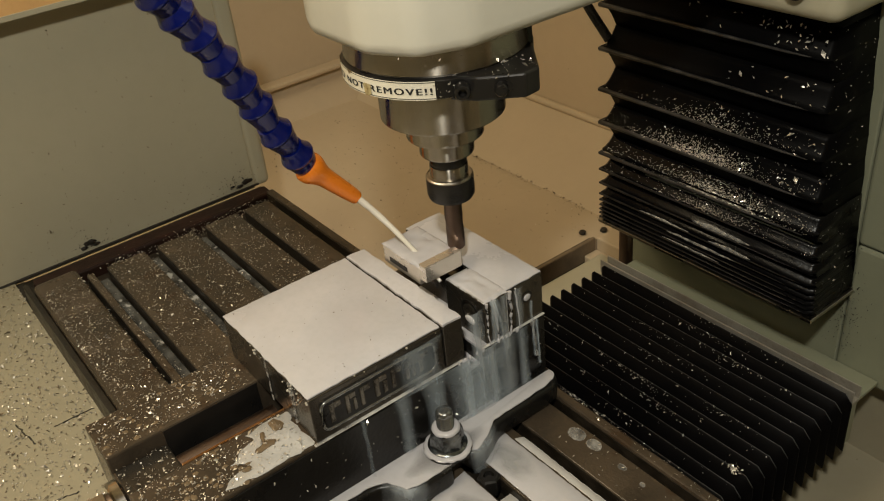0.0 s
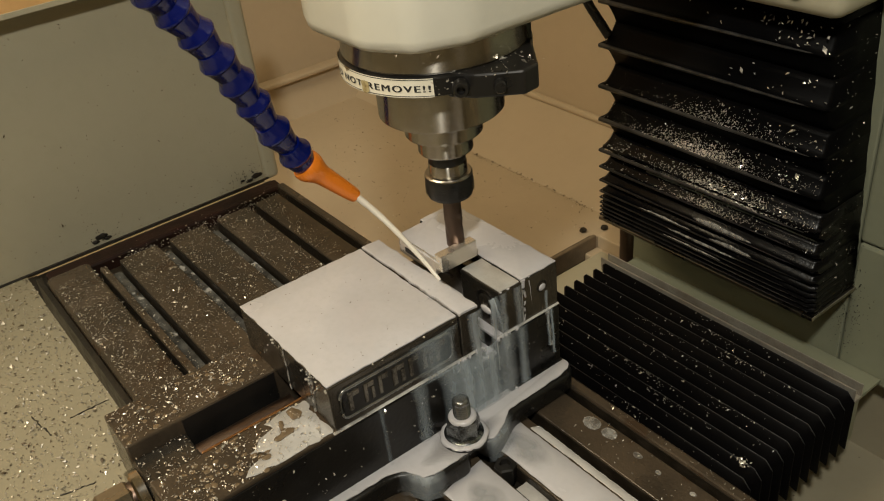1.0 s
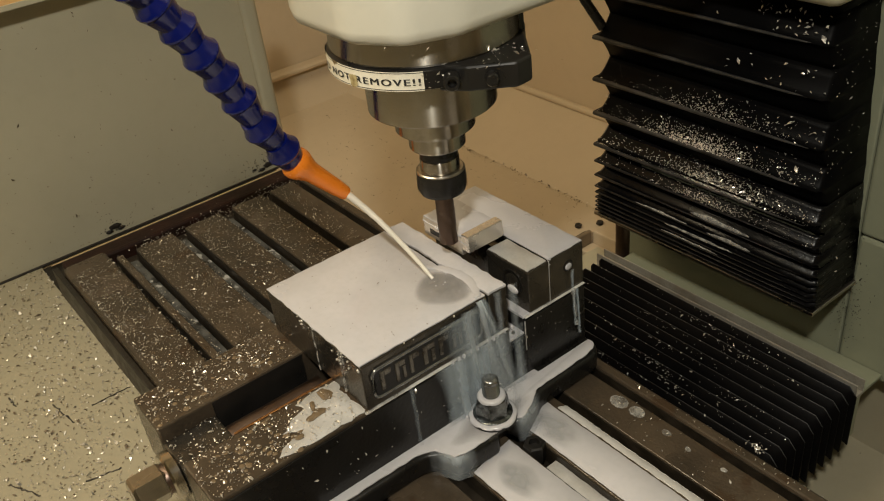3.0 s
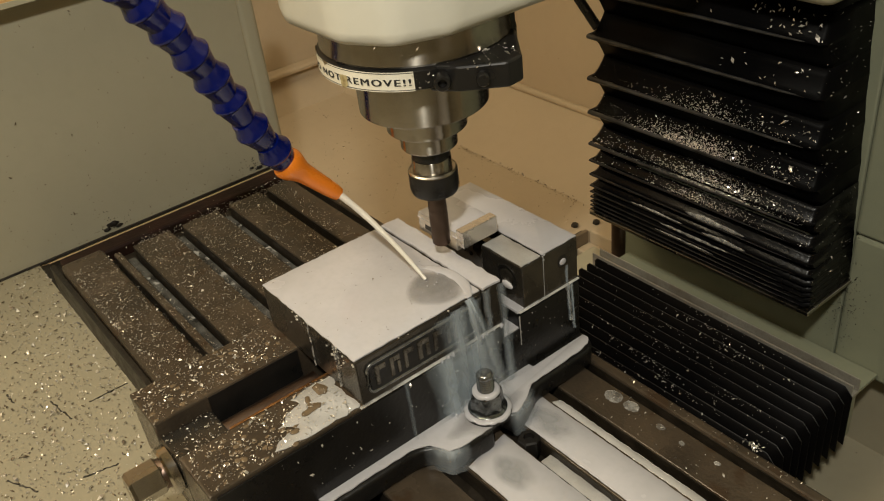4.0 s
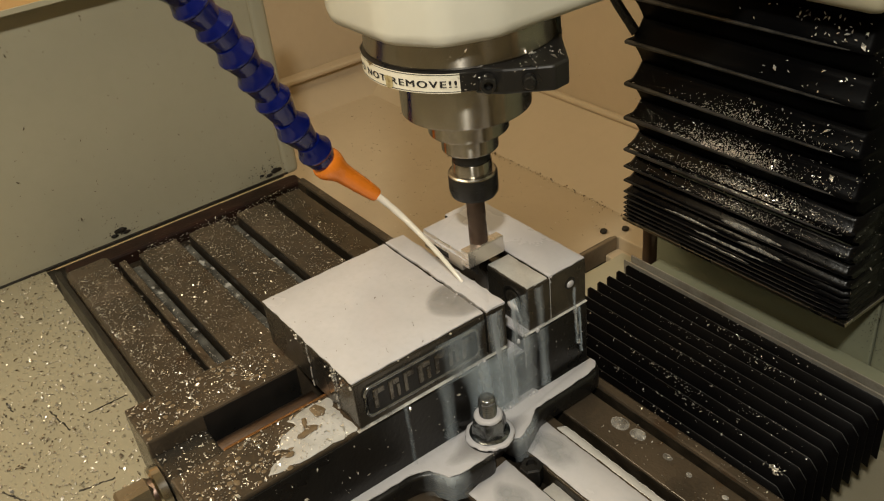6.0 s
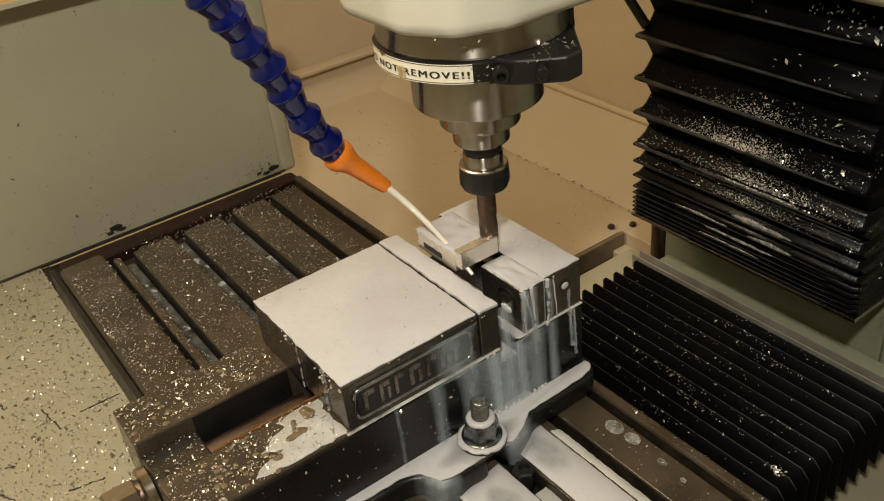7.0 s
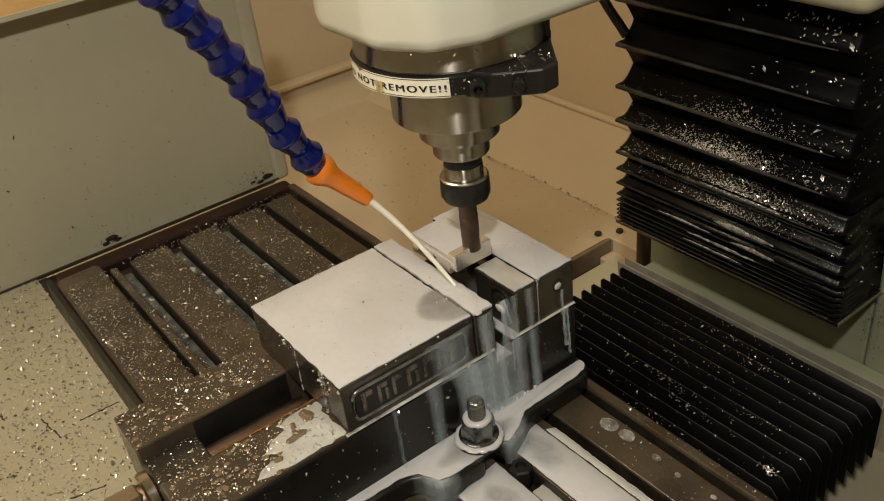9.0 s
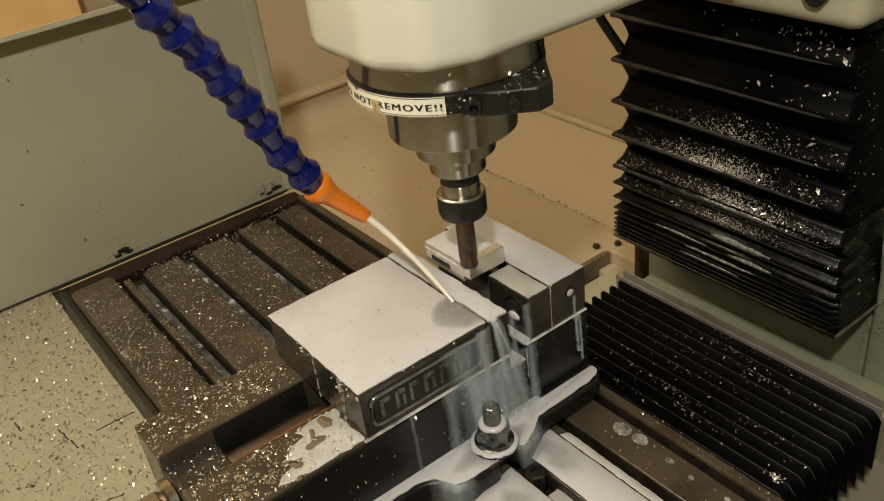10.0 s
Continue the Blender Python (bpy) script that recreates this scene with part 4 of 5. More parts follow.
    for cy, cz, a0 in ((-0.0650 - rc, ZJ - 0.0077 - rc, 0), (-0.1545 + rc, ZJ - 0.0077 - rc, 90), (-0.1545 + rc, ZB + 0.0066 + rc, 180), (-0.0650 - rc, ZB + 0.0066 + rc, 270)):
        ring += [(XR + 0.0008, cy + rc * math.cos(radians(a0 + 15 * k)), cz + rc * math.sin(radians(a0 + 15 * k))) for k in range(7)]
    part("frame_bar", tube(ring + ring[:1], 0.0012, 8), JAW2, jaw, "raised rounded border", 60)
    yb = -0.149
    for i, (w, bar) in enumerate(((0.0105, 0), (0.010, 1), (0.010, 1), (0.012, 1), (0.010, 1), (0.010, 1), (0.010, 1))):
        part("raised_mark", box(XR + 0.0002, XR + 0.0016, yb, yb + w * 0.34, ZB + 0.0105, ZJ - 0.011, 0.0006), MARK, jaw)
        part("raised_mark", box(XR + 0.0002, XR + 0.0016, yb + w * 0.30, yb + w * 0.85, ZJ - 0.0155, ZJ - 0.011, 0.0006), MARK, jaw)
        if i % 2:
            part("raised_mark", box(XR + 0.0002, XR + 0.0016, yb + w * 0.55, yb + w * 0.85, ZB + 0.0105, ZJ - 0.016, 0.0006), MARK, jaw)
        yb += w * 1.12
    part("jaw_film", film(XL + 0.0014, XR - 0.0012, -0.1608, -0.0575, ZJ - 0.0012, ZJ, 1), MILK, jaw, "sheet of white coolant over the jaw", 40)
    plate = part("jaw_plate", box(XL + 0.002, XR + 0.0005, -0.0562, -0.0400, ZB + 0.0005, ZJ - 0.0012, 0.0008), JAW, vise, "ground jaw plate")
    part("plate_film", film(XL + 0.0020, XR + 0.0004, -0.0557, -0.0403, ZJ - 0.0012, ZJ + 0.0009, 2, 0.0012), MILK, plate, "white coolant on the plate", 40)
    # fixed jaw
    part("fixed_jaw", box(XL, XR - 0.0004, 0.0010, 0.0355, ZB - 0.002, ZJ - 0.0012, 0.0010), JAW, vise, "steel fixed jaw block")
    part("fixed_film", film(XL + 0.0003, XR - 0.0010, 0.0012, 0.0350, ZJ - 0.0012, ZJ, 3), MILK, vise, "white coolant on the fixed jaw", 40)
    part("socket", lathe([(0.0046, 0), (0.0046, 0.0004), (0.0040, 0.0006), (0.0036, 0.0001)], 24, m=Matrix.Translation((XR - 0.0006, 0.020, -0.0770)) @ pose(0, 0, 0, 0, 90, 0)), OXIDE, vise, "small screw hole in the jaw side", 40)
    bm = bmesh.new()
    bmesh.ops.create_icosphere(bm, subdivisions=2, radius=1.0, matrix=Matrix.Translation((XR - 0.0002, 0.0203, -0.0780)) @ Matrix.Diagonal((0.0009, 0.0034, 0.0030, 1)))
    part("socket_drip", bm, MILK, vise, "white coolant caught in the screw hole", 180)
    part("seam_line", box(XR - 0.0010, XR + 0.0003, 0.0005, 0.0010, ZB, ZJ - 0.001), SHEET2, vise, "pale line of coolant in the joint")
    part("seam_line", box(XR + 0.0008, XR + 0.0016, -0.0260, -0.0254, -0.128, ZB - 0.003), SHEET2, vise, "pale line of coolant in the joint")
    run = [(XR + 0.0014, 0.0225 + 0.0010 * noise.noise(Vector((k * 0.4, 3, 1))) + 0.0003 * k, ZB - 0.034 * k / 12) for k in range(13)]
    part("corner_run", tube(run, [0.0014 - 0.00006 * k + (0.0009 if k in (0, 1, 11, 12) else 0.0) for k in range(13)], 8), FILMY, vise, "drip running down the rear corner", 60)
    ins = part("jaw_insert", box(0.0085, XR + 0.0006, -0.0200, 0.0004, ZB + 0.0010, ZJ - 0.0012, 0.0008), JAW, vise, "ground insert plate with a counterbored hole")
    part("insert_film", film(0.0095, XR - 0.0008, -0.0190, -0.0004, ZJ - 0.0012, ZJ - 0.0003, 4), SHEET2, ins, "thin coolant on the insert", 40)
    part("bore", lathe([(0.0098, 0), (0.0098, 0.0007), (0.0086, 0.0008), (0.0080, 0.0003)], 28, m=Matrix.Translation((0.0365, -0.0201, -0.0775)) @ pose(0, 0, 0, 90)), BLACKIRON, ins, "dark counterbored screw hole", 40)
    part("bore_screw", lathe([(0.0066, 0), (0.0066, 0.0008), (0.0036, 0.0010), (0.0036, 0.0004)], 20, m=Matrix.Translation((0.0365, -0.0204, -0.0775)) @ pose(0, 0, 0, 90)), JAW, ins, "screw head in the hole", 40)
    bm = bmesh.new()
    bmesh.ops.create_icosphere(bm, subdivisions=2, radius=1.0, matrix=Matrix.Translation((0.0375, -0.0215, -0.0835)) @ Matrix.Diagonal((0.0060, 0.0014, 0.0034, 1)))
    part("bore_drip", bm, MILK, ins, "white coolant caught in the hole", 180)
    part("step", box(-0.04, XR - 0.0002, -0.0262, -0.0050, ZB - 0.0016, ZB + 0.0010, 0.0006), MILK, vise, "coolant-covered ledge below the insert")
    part("rear_insert", box(XL + 0.001, 0.0082, -0.0105, 0.0004, ZB + 0.0010, ZJ - 0.006, 0.0008), JAW, vise)


def build_work():
    work = rides(thing("workpiece", "pale milled aluminium plate clamped in the vise", "workpiece"))
    part("machined_face", box(-0.0420, 0.0035, -0.0375, -0.0050, -0.0620, -0.0470, 0.0006), ALU, work, "freshly faced lower part")
    part("raised_end", box(0.0037, 0.0115, -0.0375, -0.0050, -0.0570, -0.0435, 0.0006), ALU, work, "unmilled raised end")
    part("film", film(-0.0417, 0.0034, -0.0373, -0.0052, -0.0470, -0.0464, 8, 0.0006), MILK, work, "white coolant on the top", 40)
    part("hole", box(-0.034, -0.012, -0.0379, -0.0370, -0.0585, -0.0545, 0.0003), BLACKIRON, work, "dark slot in the end")


FROTH = []  # coolant that piles up while the work is under the jet


def mound(x0, x1, y0, y1, z, rise, seed):
    """A lumpy pile of coolant over a rectangle, falling off at its edges."""
    bm = bmesh.new()
    nx, ny = 34, 26
    grid = []
    for i in range(nx + 1):
        row = []
        for j in range(ny + 1):
            u, v = 2 * i / nx - 1, 2 * j / ny - 1
            q = Vector((u * 2.2, v * 1.8, seed * 3.0))
            dome = max(0.0, 1 - abs(u) ** 4) * max(0.0, 1 - abs(v) ** 4)
            h = rise * dome ** 0.5 * (0.75 + 0.5 * noise.noise(q)) - (0.0006 if dome < 0.02 else 0.0)
            edge = 1.0 + 0.05 * noise.noise(q * 2.5)
            row.append(bm.verts.new(((x0 + x1) / 2 + (x1 - x0) / 2 * u * edge, (y0 + y1) / 2 + (y1 - y0) / 2 * v * edge, z + h)))
        grid.append(row)
    for a, b in zip(grid, grid[1:]):
        for j in range(ny):
            bm.faces.new((a[j], b[j], b[j + 1], a[j + 1]))
    return bm


def build_froth():
    FROTH.append(tagged(obj("coolant_froth", mound(-0.0430, 0.0105, -0.0380, -0.0040, -0.0466, 0.0026, 1), MILK, smooth=180), "frothing white coolant piled on the workpiece", "coolant"))
    FROTH.append(tagged(obj("coolant_froth", mound(0.0100, 0.0522, -0.0192, 0.0020, ZJ - 0.0006, 0.0022, 2), MILK, smooth=180), "frothing white coolant piled on the jaw insert", "coolant"))


def build_clamp():
    stud = rides(thing("clamp_stud", "wet steel clamping stud with nut and washer beside the vise", "clamp stud"))
    at = Matrix.Translation((0.0690, -0.0740, 0))
    prof = [(0.0062, -0.165)]
    z = -0.160
    while z < -0.1190:
        prof += [(0.0062, z), (0.0056, z + 0.0010)]
        z += 0.0020
    prof += [(0.0060, -0.1182), (0.0058, -0.1160), (0.0045, -0.1147), (0.0020, -0.1145)]
    part("stud", lathe(prof, 32, m=at), JAW2, stud, "threaded rod", 50)
    part("nut", lathe([(0.0100, -0.1466), (0.0119, -0.1460), (0.0126, -0.1440), (0.0124, -0.1365), (0.0112, -0.1322), (0.0094, -0.1306)], 6, m=at @ pose(0, 0, 0, 0, 0, 12)), WETNUT, stud, "hexagon nut with a domed top")
    part("nut_film", lathe([(0.0099, -0.1320), (0.0101, -0.1306), (0.0092, -0.1294), (0.0075, -0.1290), (0.0060, -0.1296)], 32, m=at), MILK, stud, "ring of white coolant on the nut", 60)
    part("nut_skirt", lathe([(0.0140, -0.1470), (0.0141, -0.1455), (0.0128, -0.1446), (0.0112, -0.1442)], 40, m=at), WETNUT, stud, "round skirt under the nut", 40)
    part("washer", lathe([(0.0165, -0.1502), (0.0172, -0.1496), (0.0172, -0.1478), (0.0166, -0.1472)], 48, m=at), OXIDE, stud, "thick washer", 30)
    wash = lathe([(0.0172, -0.1484), (0.0173, -0.1474), (0.0164, -0.1465), (0.0142, -0.1461), (0.0130, -0.1466)], 48, m=at)
    for v in wash.verts:
        v.co.x += 0.0009 * noise.noise(v.co * 260)
        v.co.y += 0.0009 * noise.noise(v.co * 260 + Vector((5, 5, 5)))
        v.co.z += 0.0005 * noise.noise(v.co * 200)
    part("washer_film", wash, MILK, stud, "white coolant on the washer", 60)


def puddle(name, outline, z, label, wob=0.002, h=0.0012, seed=1, mat=None):
    """A flat pool with a wavering edge."""
    rng = random.Random(seed)
    pts = []
    n = len(outline)
    for i in range(n):
        a, b = Vector(outline[i]), Vector(outline[(i + 1) % n])
        k = max(2, int((b - a).length / 0.0022))
        for j in range(k):
            p = a.lerp(b, j / k)
            q = Vector((p.x, p.y, seed * 0.37))
            pts.append((p.x + wob * 1.6 * noise.noise(q * 170) + wob * 0.7 * noise.noise(q * 420), p.y + wob * 1.6 * noise.noise(q * 170 + Vector((5, 3, 1))) + wob * 0.7 * noise.noise(q * 420 + Vector((2, 7, 1)))))
    ob = rides(obj(name, prism(pts, z, z + h, 0.0004, 1), mat or MILK, smooth=60))
    tagged(ob, label, "coolant puddle")
    return ob


def build_puddles():
    puddle("coolant_puddle", [(0.070, -0.0535), (0.60, -0.0535), (0.60, -0.0248), (0.064, -0.0248)], ZT, "pool of white coolant on the table land", 0.0003, seed=2)
    puddle("coolant_puddle", [(0.080, -0.0232), (0.60, -0.0232), (0.60, -0.0172), (0.084, -0.0172)], ZT, "thin greenish strip of coolant beside the slot", 0.0004, 0.0005, seed=6, mat=THIN)
    puddle("coolant_puddle", [(0.112, -0.0684), (0.60, -0.0684), (0.60, -0.0556), (0.112, -0.0556)], ZT - 0.0075, "coolant standing in the table slot", 0.0003, 0.001, seed=7, mat=THIN)
    puddle("coolant_puddle", [(0.086, -0.1085), (0.60, -0.1085), (0.60, -0.0705), (0.080, -0.0705)], ZT, "pool of white coolant on the table land", 0.0003, seed=3)
    puddle("coolant_puddle", [(0.0105, -0.162), (0.0512, -0.162), (0.0512, -0.206), (0.047, -0.224), (0.041, -0.216), (0.037, -0.200), (0.030, -0.212), (0.025, -0.202), (0.020, -0.190), (0.014, -0.193), (0.011, -0.180)], ZB, "splash of white coolant on the vise rail", 0.0013, 0.0005, seed=4, mat=THIN)
    for k, (x, y, rx, ry) in enumerate(((0.019, -0.173, 0.007, 0.004), (0.031, -0.187, 0.003, 0.007), (0.024, -0.186, 0.005, 0.002), (0.041, -0.206, 0.002, 0.003))):
        puddle("oil_spot", [(x + rx * math.cos(a), y + ry * math.sin(a)) for a in [i * 0.3927 for i in range(16)]], ZB + 0.0006, "brown oil spot in the coolant splash", 0.0016, 0.0004, seed=50 + k, mat=DROP)
    for k, (x, y, rx, ry) in enumerate(((0.094, -0.041, 0.024, 0.013), (0.112, -0.090, 0.018, 0.013))):
        ring = [(x + rx * math.cos(i * 0.1963) * (1 + 0.2 * math.sin(i * 0.5)), y + ry * math.sin(i * 0.1963)) for i in range(32)]
        rides(tagged(obj("thin_spot", soft_patch(ring, (x, y), ZT + 0.0016, 0.0), GREYFILM), "grey thin spot in the white coolant pool", "coolant puddle"))
    for k, (x, y, r) in enumerate(((0.108, 0.013, 0.0065), (0.124, 0.014, 0.0055), (0.152, 0.013, 0.003), (0.172, 0.011, 0.002), (0.20, 0.013, 0.002))):
        puddle("coolant_drop", [(x + r * math.cos(a) * 1.2, y + r * math.sin(a) * 0.9) for a in [i * 0.6283 for i in range(10)]], ZT, "round drop of white coolant on the table", 0.0004, 0.0005, seed=10 + k, mat=FILMY)


# ---- chips ----
def build_chips():
    def on_pan(rng):
        return (rng.uniform(-0.50, 0.0), -0.238 - 0.30 * rng.random(), ZP + 0.0003), (0, 0, 1)

    rides(chip_stuff("pan_chips", chips(4600, on_pan, (0.0012, 0.0038), 3), CHIP, "bright metal chips strewn over the pan"))
    rides(chip_stuff("pan_dark_chips", chips(3400, on_pan, (0.0010, 0.0034), 13), DARKCHIP, "dark oily chips strewn over the pan"))

    def on_table(rng):
        y = -0.231 + 0.243 * rng.random() ** 1.35
        if any(a - 0.0005 < y < b + 0.0005 for a, b in ((-0.1890, -0.1855), (-0.1785, -0.1645), (-0.1240, -0.1100), (-0.0690, -0.0550), (-0.0168, -0.0078))):
            return None
        return (rng.uniform(-0.385, -0.075), y, ZT + 0.0003), (0, 0, 1)

    rides(chip_stuff("table_dust", chips(7000, on_table, (0.0003, 0.0010), 24), DUST, "fine pale metal dust on the wet table"))

    def in_slots(rng):
        y = rng.choice((-0.1715, -0.1170, -0.1170, -0.0620)) + rng.uniform(-0.006, 0.001)
        return (-0.385 + 0.31 * rng.random() ** 0.8, y, ZT - 0.0102), (0, 0, 1)

    rides(chip_stuff("slot_chips", chips(600, in_slots, (0.0006, 0.0020), 25), CHIP, "wet chips lying in the table slots"))

    def in_trough(rng):
        return (-0.392 + rng.gauss(0, 0.006), rng.choice((-0.01, -0.05, 0.01, -0.09, -0.14)) + rng.gauss(0, 0.014), ZT - 0.010 + 0.008 * rng.random()), (0.2, 0, 1)

    rides(chip_stuff("trough_chips", chips(500, in_trough, (0.0006, 0.0020), 26), CHIP, "wet chips gathered at the trough end"))
    rides(chip_stuff("table_chips", chips(6200, on_table, (0.0006, 0.0022), 4), CHIP, "bright metal chips on the table"))

    def on_rails(rng):
        x = rng.choice((rng.uniform(-0.072, -0.033), rng.uniform(0.009, 0.051)))
        return (x, rng.uniform(-0.27, -0.165), ZB + 0.0003), (0, 0, 1)

    rides(chip_stuff("vise_chips", chips(1300, on_rails, (0.0008, 0.0024), 5), CHIP, "metal chips on the vise rails"))

    def on_vise_side(rng):
        return (XR + 0.0014, rng.uniform(-0.26, 0.03), rng.uniform(-0.148, ZB - 0.004)), (1, 0, 0.2)

    rides(chip_stuff("vise_side_chips", chips(90, on_vise_side, (0.0006, 0.0022), 41), CHIP, "chips stuck to the black vise side"))

    def on_front_wall(rng):
        return (rng.uniform(-0.031, 0.007), rng.uniform(-0.27, -0.233), ZB - 0.0117), (0, 0, 1)

    rides(chip_stuff("channel_chips", chips(160, on_front_wall, (0.0007, 0.0024), 42), CHIP, "chips in the vise channel"))

    def on_jaw(rng):
        return (rng.uniform(XL, XR), rng.uniform(-0.16, -0.06), ZJ + 0.0002), (0, 0, 1)

    rides(chip_stuff("jaw_chips", chips(46, on_jaw, (0.0006, 0.0016), 43), DARKCHIP, "few chips in the coolant on the jaw"))
    bm = bmesh.new()
    g = random.Random(44)
    for _ in range(34):
        if g.random() < 0.7:
            at = (g.choice((0.036, 0.030, -0.02)) + g.gauss(0, 0.006), -0.1616, ZJ - abs(g.gauss(0, 0.006)))
        else:
            at = (XR + 0.0006, g.uniform(-0.16, -0.06), ZJ - abs(g.gauss(0, 0.002)))
        bmesh.ops.create_icosphere(bm, subdivisions=2, radius=g.uniform(0.0003, 0.0010), matrix=Matrix.Translation(at))
    for x, ln, rr in ((-0.004, 0.036, 0.0006), (0.0285, 0.034, 0.0010), (0.0325, 0.016, 0.0007)):
        run = [(x + 0.0015 * noise.noise(Vector((k * 0.7, x * 90, 0))), -0.1619, ZJ - ln * k / 10) for k in range(11)]
        rides(tagged(obj("jaw_drip", tube(run, [rr * (0.6 + 0.5 * abs(math.sin(k * 1.3 + x * 50))) for k in range(11)], 8), FILMY, smooth=60), "clear coolant drip running down the jaw front", "drip", "jaw drips"))
    rides(tagged(obj("edge_beads", bm, BEAD, smooth=180), "glinting coolant beads along the jaw edges", "droplets", kind="stuff"))

    def on_column(rng):
        tip = rng.choice((-0.037, -0.071, -0.071, -0.071, -0.104, -0.104, -0.104, -0.104, -0.122))
        x = rng.gauss({-0.071: 0.015, -0.104: 0.040}.get(tip, 0.03), 0.028)
        if rng.random() < 0.2:
            x = rng.uniform(-0.10, 0.14)
        if not -0.10 < x < cover_side(tip) - 0.004:
            return None
        o = abs(rng.gauss(0, 0.006))
        return (x, 0.2572 + o * 0.55, tip + 0.0012 + o), (0, -0.6, 0.8)

    def on_panel(rng):
        return (-0.5043, rng.uniform(-0.45, 0.06), -0.205 + 0.25 * rng.random() ** 2), (1, 0, 0)

    def by_clump(rng):
        return (-0.5043, rng.choice((0.045, 0.035, -0.15)) + rng.gauss(0, 0.012), -0.204 + abs(rng.gauss(0, 0.009))), (1, 0, 0)

    rides(chip_stuff("panel_grime", chips(150, by_clump, (0.0006, 0.0026), 27), GRIME_SHADE, "scattered black grime low on the panel"))
    rides(chip_stuff("panel_specks", chips(260, on_panel, (0.0006, 0.0026), 7), DARKCHIP, "dark specks stuck to the splash panel"))

    def on_floor(rng):
        if rng.random() < 0.3:
            return (rng.uniform(-0.62, -0.30), 0.489 + rng.gauss(0, 0.004), -0.3695), (0, 0, 1)
        return (rng.uniform(-0.95, -0.29), rng.uniform(0.05, 0.48), -0.3697), (0, 0, 1)

    chip_stuff("floor_chips", chips(900, on_floor, (0.0008, 0.0034), 8), DARKCHIP, "dark chips scattered on the tray floor")
    chip_stuff("floor_bright_chips", chips(160, on_floor, (0.0010, 0.0030), 18), CHIP, "bright chips scattered on the tray floor")
    # droplets on the wet rail
    rng = random.Random(21)
    bm = bmesh.new()
    for _ in range(170):
        rr = rng.uniform(0.0006, 0.0022)
        x = rng.uniform(0.0105, 0.050) if rng.random() < 0.7 else rng.uniform(-0.071, -0.034)
        bmesh.ops.create_icosphere(bm, subdivisions=2, radius=rr, matrix=Matrix.Translation((x, rng.uniform(-0.268, -0.165), ZB)) @ Matrix.Diagonal((rng.uniform(0.8, 1.4), rng.uniform(0.8, 1.4), 0.2, 1)))
    rides(tagged(obj("rail_droplets", bm, DROP, smooth=180), "oily droplets on the vise rails", "droplets", kind="stuff"))
    # sludge clumps along the foot of the panel
    for k, (y, z, sc) in enumerate(((0.050, -0.2005, 0.0045), (0.040, -0.204, 0.003), (0.030, -0.201, 0.002), (-0.150, -0.199, 0.005), (-0.158, -0.203, 0.003), (-0.1445, -0.2035, 0.003))):
        bm = bmesh.new()
        bmesh.ops.create_icosphere(bm, subdivisions=3, radius=1.0)
        for v in bm.verts:
            v.co *= 1.0 + 0.5 * noise.noise(v.co * 1.7 + Vector((k * 3.1, 0, 0)))
            v.co = Vector((v.co.x * 0.0011 - 0.5042, v.co.y * sc * 1.4 + y, v.co.z * sc * 0.7 + z))
        rides(tagged(obj("sludge_clump", bm, GRIME_SHADE, smooth=60), "black oily sludge clump on the panel foot", "sludge"))
    for x, y in ((-0.307, 0.437), (-0.2905, 0.462)):
        b = obj("floor_bolt", lathe([(0.0052, 0), (0.0052, 0.003), (0.004, 0.0042), (0.002, 0.0042)], 6), GRIME_SHADE)
        b.matrix_basis = pose(x, y, -0.3685)
        tagged(b, "small dark bolt head in the tray edge", "bolt", "tray bolts")
    def on_clamp(rng):
        if rng.random() < 0.45:
            a = rng.uniform(-0.75, 0.35)
            return (0.0625 * math.cos(a), 0.0625 * math.sin(a), rng.uniform(0.095, 0.106)), (math.cos(a), math.sin(a), 0.2)
        return (rng.uniform(0.048, 0.080), rng.uniform(-0.022, 0.02), 0.1073), (0, 0, 1)

    chip_stuff("clamp_chips", chips(90, on_clamp, (0.0007, 0.0024), 31), CHIP, "chips stuck to the oily clamp ring")

    def on_white(rng):
        return (rng.uniform(0.02, 0.072), rng.uniform(-0.06, 0.0), rng.choice((0.1244, 0.1244, 0.127))), (0.5, -0.5, -0.2)

    chip_stuff("head_chips", chips(90, on_white, (0.0006, 0.0022), 32), DARKCHIP, "dark chips stuck under the white head")

    def on_corner(rng):
        tip = rng.choice((0.085, 0.044, 0.044, 0.003, -0.037, -0.071))
        return (cover_side(tip) - 0.001 - abs(rng.gauss(0, 0.050)), 0.2590, tip + 0.002 + 0.020 * rng.random()), (0.2, -0.7, 0.7)

    chip_stuff("cover_corner_chips", chips(130, on_corner, (0.0014, 0.0038), 38), CHIP, "larger chips stuck to the upper folds of the cover")

    def on_side(rng):
        z = rng.uniform(-0.17, 0.08)
        return (cover_side(z) + 0.0003, rng.uniform(0.262, 0.318), z), (1, 0, 0.2)

    chip_stuff("cover_side_chips", chips(120, on_side, (0.0007, 0.0022), 35), CHIP, "chips stuck to the side of the column cover")

    def on_fascia(rng):
        return (0.134 + rng.gauss(0, 0.010), 0.3202, -0.20 + rng.gauss(0, 0.022)), (0, -1, 0)

    chip_stuff("fascia_grime", chips(260, on_fascia, (0.0006, 0.0020), 36), GRIME_SHADE, "dark chips and grime stuck along the cover seam")

    def on_table_right(rng):
        return (rng.uniform(0.10, 0.50), rng.choice((rng.uniform(-0.006, 0.021), rng.uniform(0.0315, 0.039))), ZT + 0.0003), (0, 0, 1)

    rides(chip_stuff("table_rear_chips", chips(220, on_table_right, (0.0006, 0.0018), 37), CHIP, "chips on the rear of the table"))
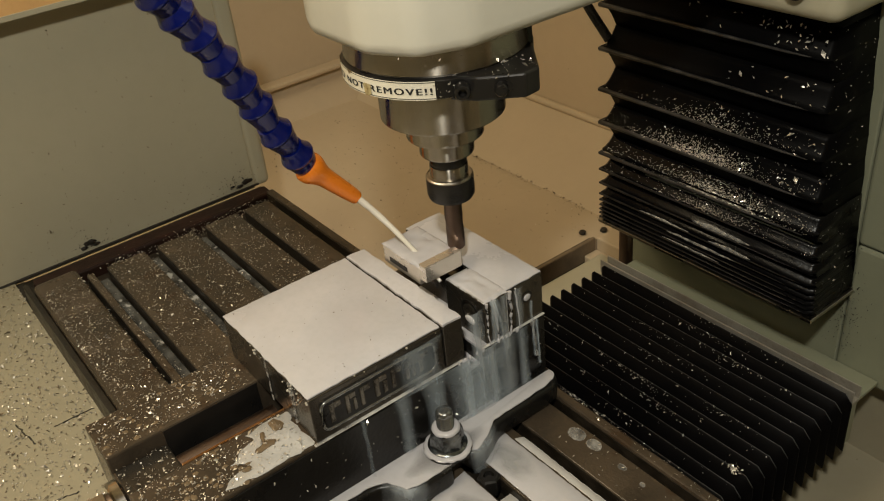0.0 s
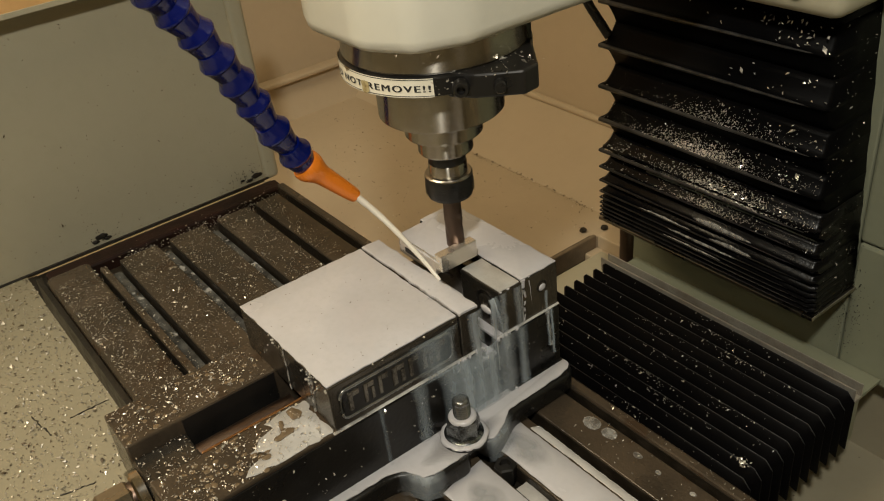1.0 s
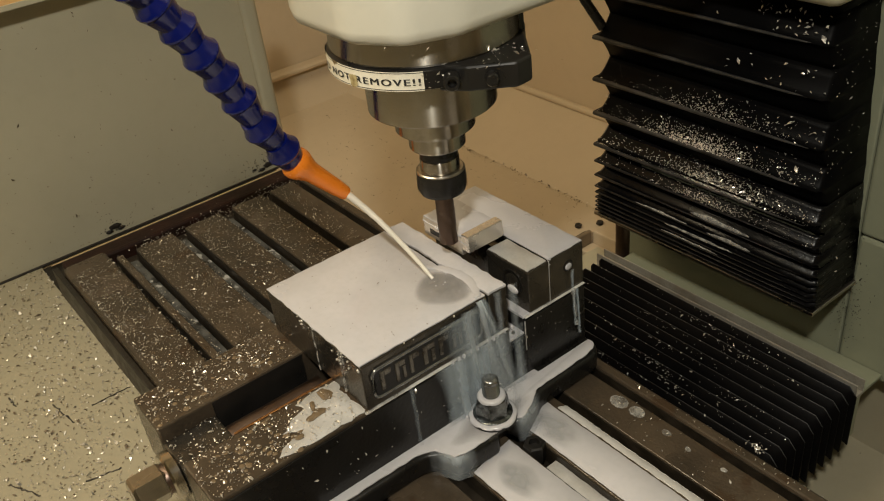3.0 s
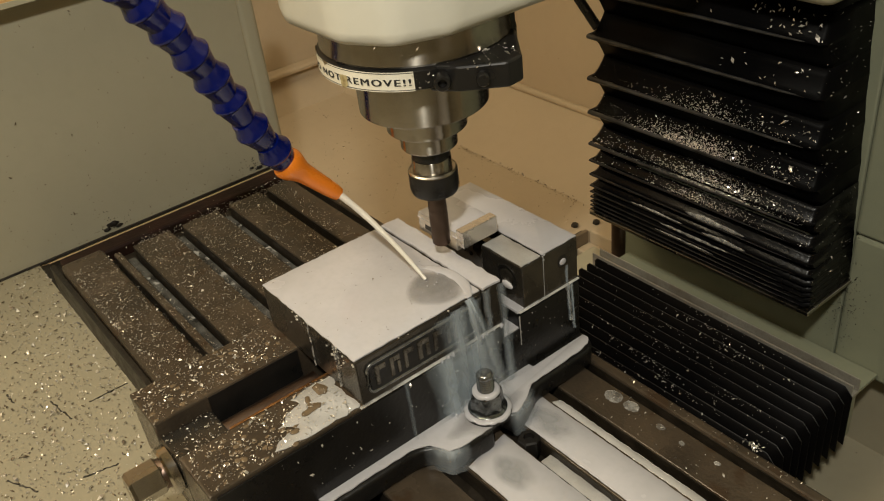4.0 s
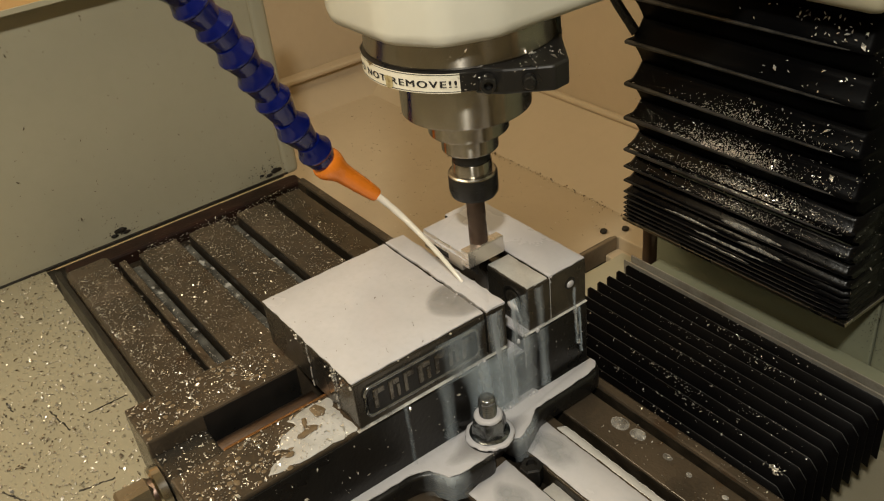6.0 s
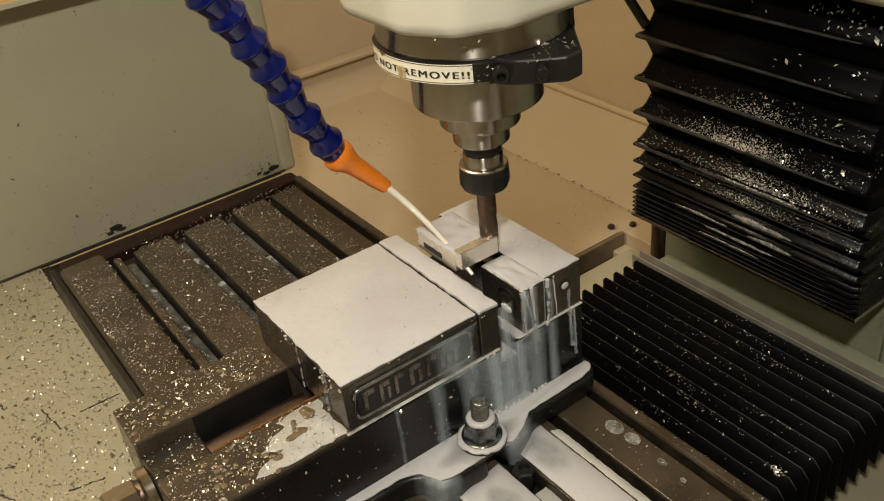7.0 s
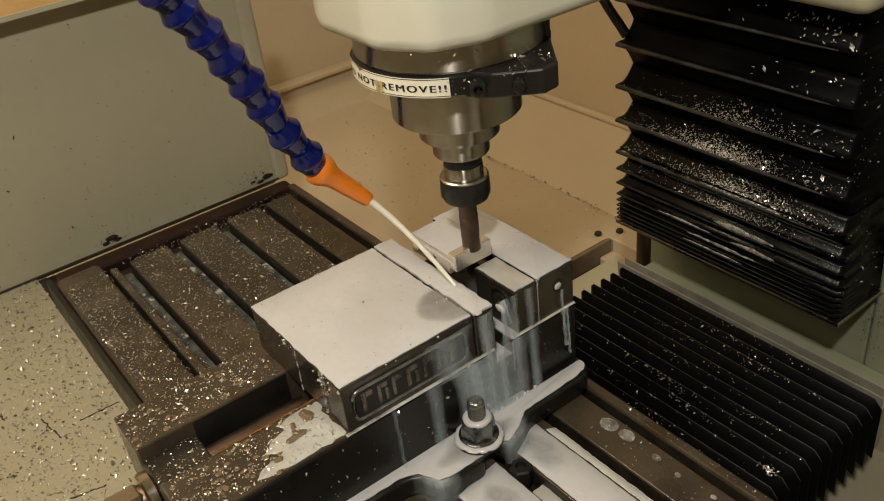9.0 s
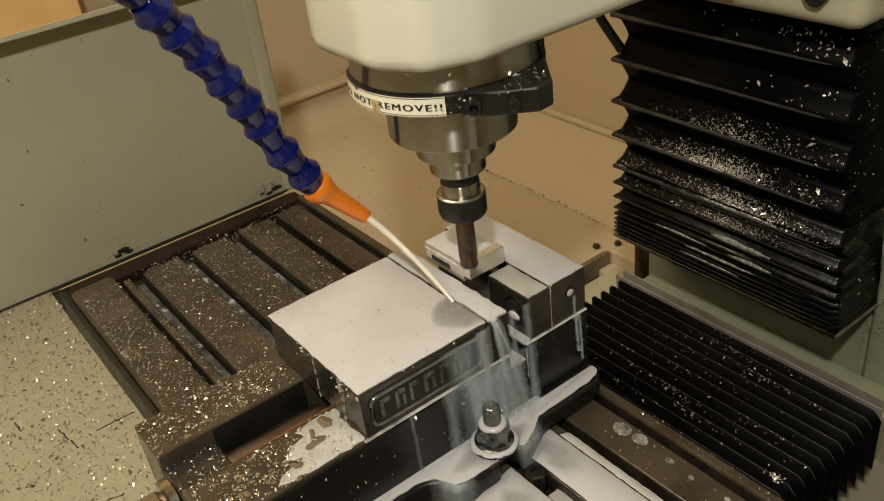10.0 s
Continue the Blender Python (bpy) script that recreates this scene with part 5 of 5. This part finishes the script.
    chip_stuff("column_cover_chips", chips(5600, on_column, (0.0005, 0.0016), 6), CHIP, "bright chips caught on the column cover")


build_enclosure()
build_column()
build_column_bellows()
Y_BELLOWS, Y_FOLDS = build_y_bellows()
build_head()
TOOL = build_tool()
build_hose()
build_jet()
FALL, SPLASHING, STREAM = build_falls()
build_table()
build_pan()
build_vise()
build_work()
build_froth()
build_clamp()
build_puddles()
build_chips()


SPLASH_ROWS, STREAM_ROWS, FROTH_ROWS, VEIN_ROWS = [], [], [], []


def motions():
    for ob in RIDING:
        walk(ob, [(t, pose(x, y, 0)) for t, x, y in FEED])
    for ob, t in SURGES:
        rows = [(0.0, pose(*jet_point(-0.12)))] + [(t + 0.14 * k / 4, pose(*jet_point(-0.12 + 1.12 * k / 4))) for k in range(5)]
        sunk = jet_point(1.0) + Vector((0.020, 0.012, -0.060))
        walk(ob, rows + [(t + 0.20, pose(*sunk)), (10.0, pose(*sunk))] if t < 9.7 else rows + [(10.0, pose(*sunk))])
    for ob, x, y, t in DROPS:
        top, low = -0.0995, -0.1495
        rows = [(0.0, pose(x - 0.003, y, top))] + [(t + 0.1 * k / 3, pose(x - 0.003 + 0.004 * k / 3, y, top + (low - top) * (k / 3) ** 2)) for k in range(4)]
        walk(ob, rows + [(10.0, pose(x + 0.001, y, low))])
    walk(FALL, [(t, pose(x, 0, 0)) for t, x, y in FEED])
    # The struck spot lies on the jaw while the jaw is under the jet, and subsides on the plate when the work is.
    for t, x, y in FEED:
        flow = max(0.0, min(1.0, (y - 0.008) / 0.010))
        SPLASH_ROWS.append((t, pose(x * 0.3, min(0.0, y - 0.036), -0.004 * (1 - flow))))
        FROTH_ROWS.append((t, pose(x, y, -0.0035 * flow)))
        VEIN_ROWS.append((t, pose(x - 0.0032 * flow, y, 0)))
        arc = max(0.0, min(1.0, (y - 0.028) / 0.006))
        STREAM_ROWS.append((t, pose(0.0538 + x, -0.0185 + 0.006 * (1 - arc), ZJ, 0, 11 * (1 - arc), 0)))
    walk(SPLASHING, SPLASH_ROWS)
    walk(STREAM, STREAM_ROWS)
    for ob in FROTH:
        walk(ob, FROTH_ROWS)
    for ob in VEINS:
        walk(ob, VEIN_ROWS)
    n = len(Y_FOLDS)
    for i, ob in enumerate(Y_FOLDS):
        s = (i + 0.5) / n
        walk(ob, [(t, pose(0, 0.2735 - s * (0.2435 - y), 0)) for t, x, y in FEED])
    walk(TOOL, [(i / 30, pose(0, 0, 0, 0, 0, 77 * i)) for i in range(301)])


motions()
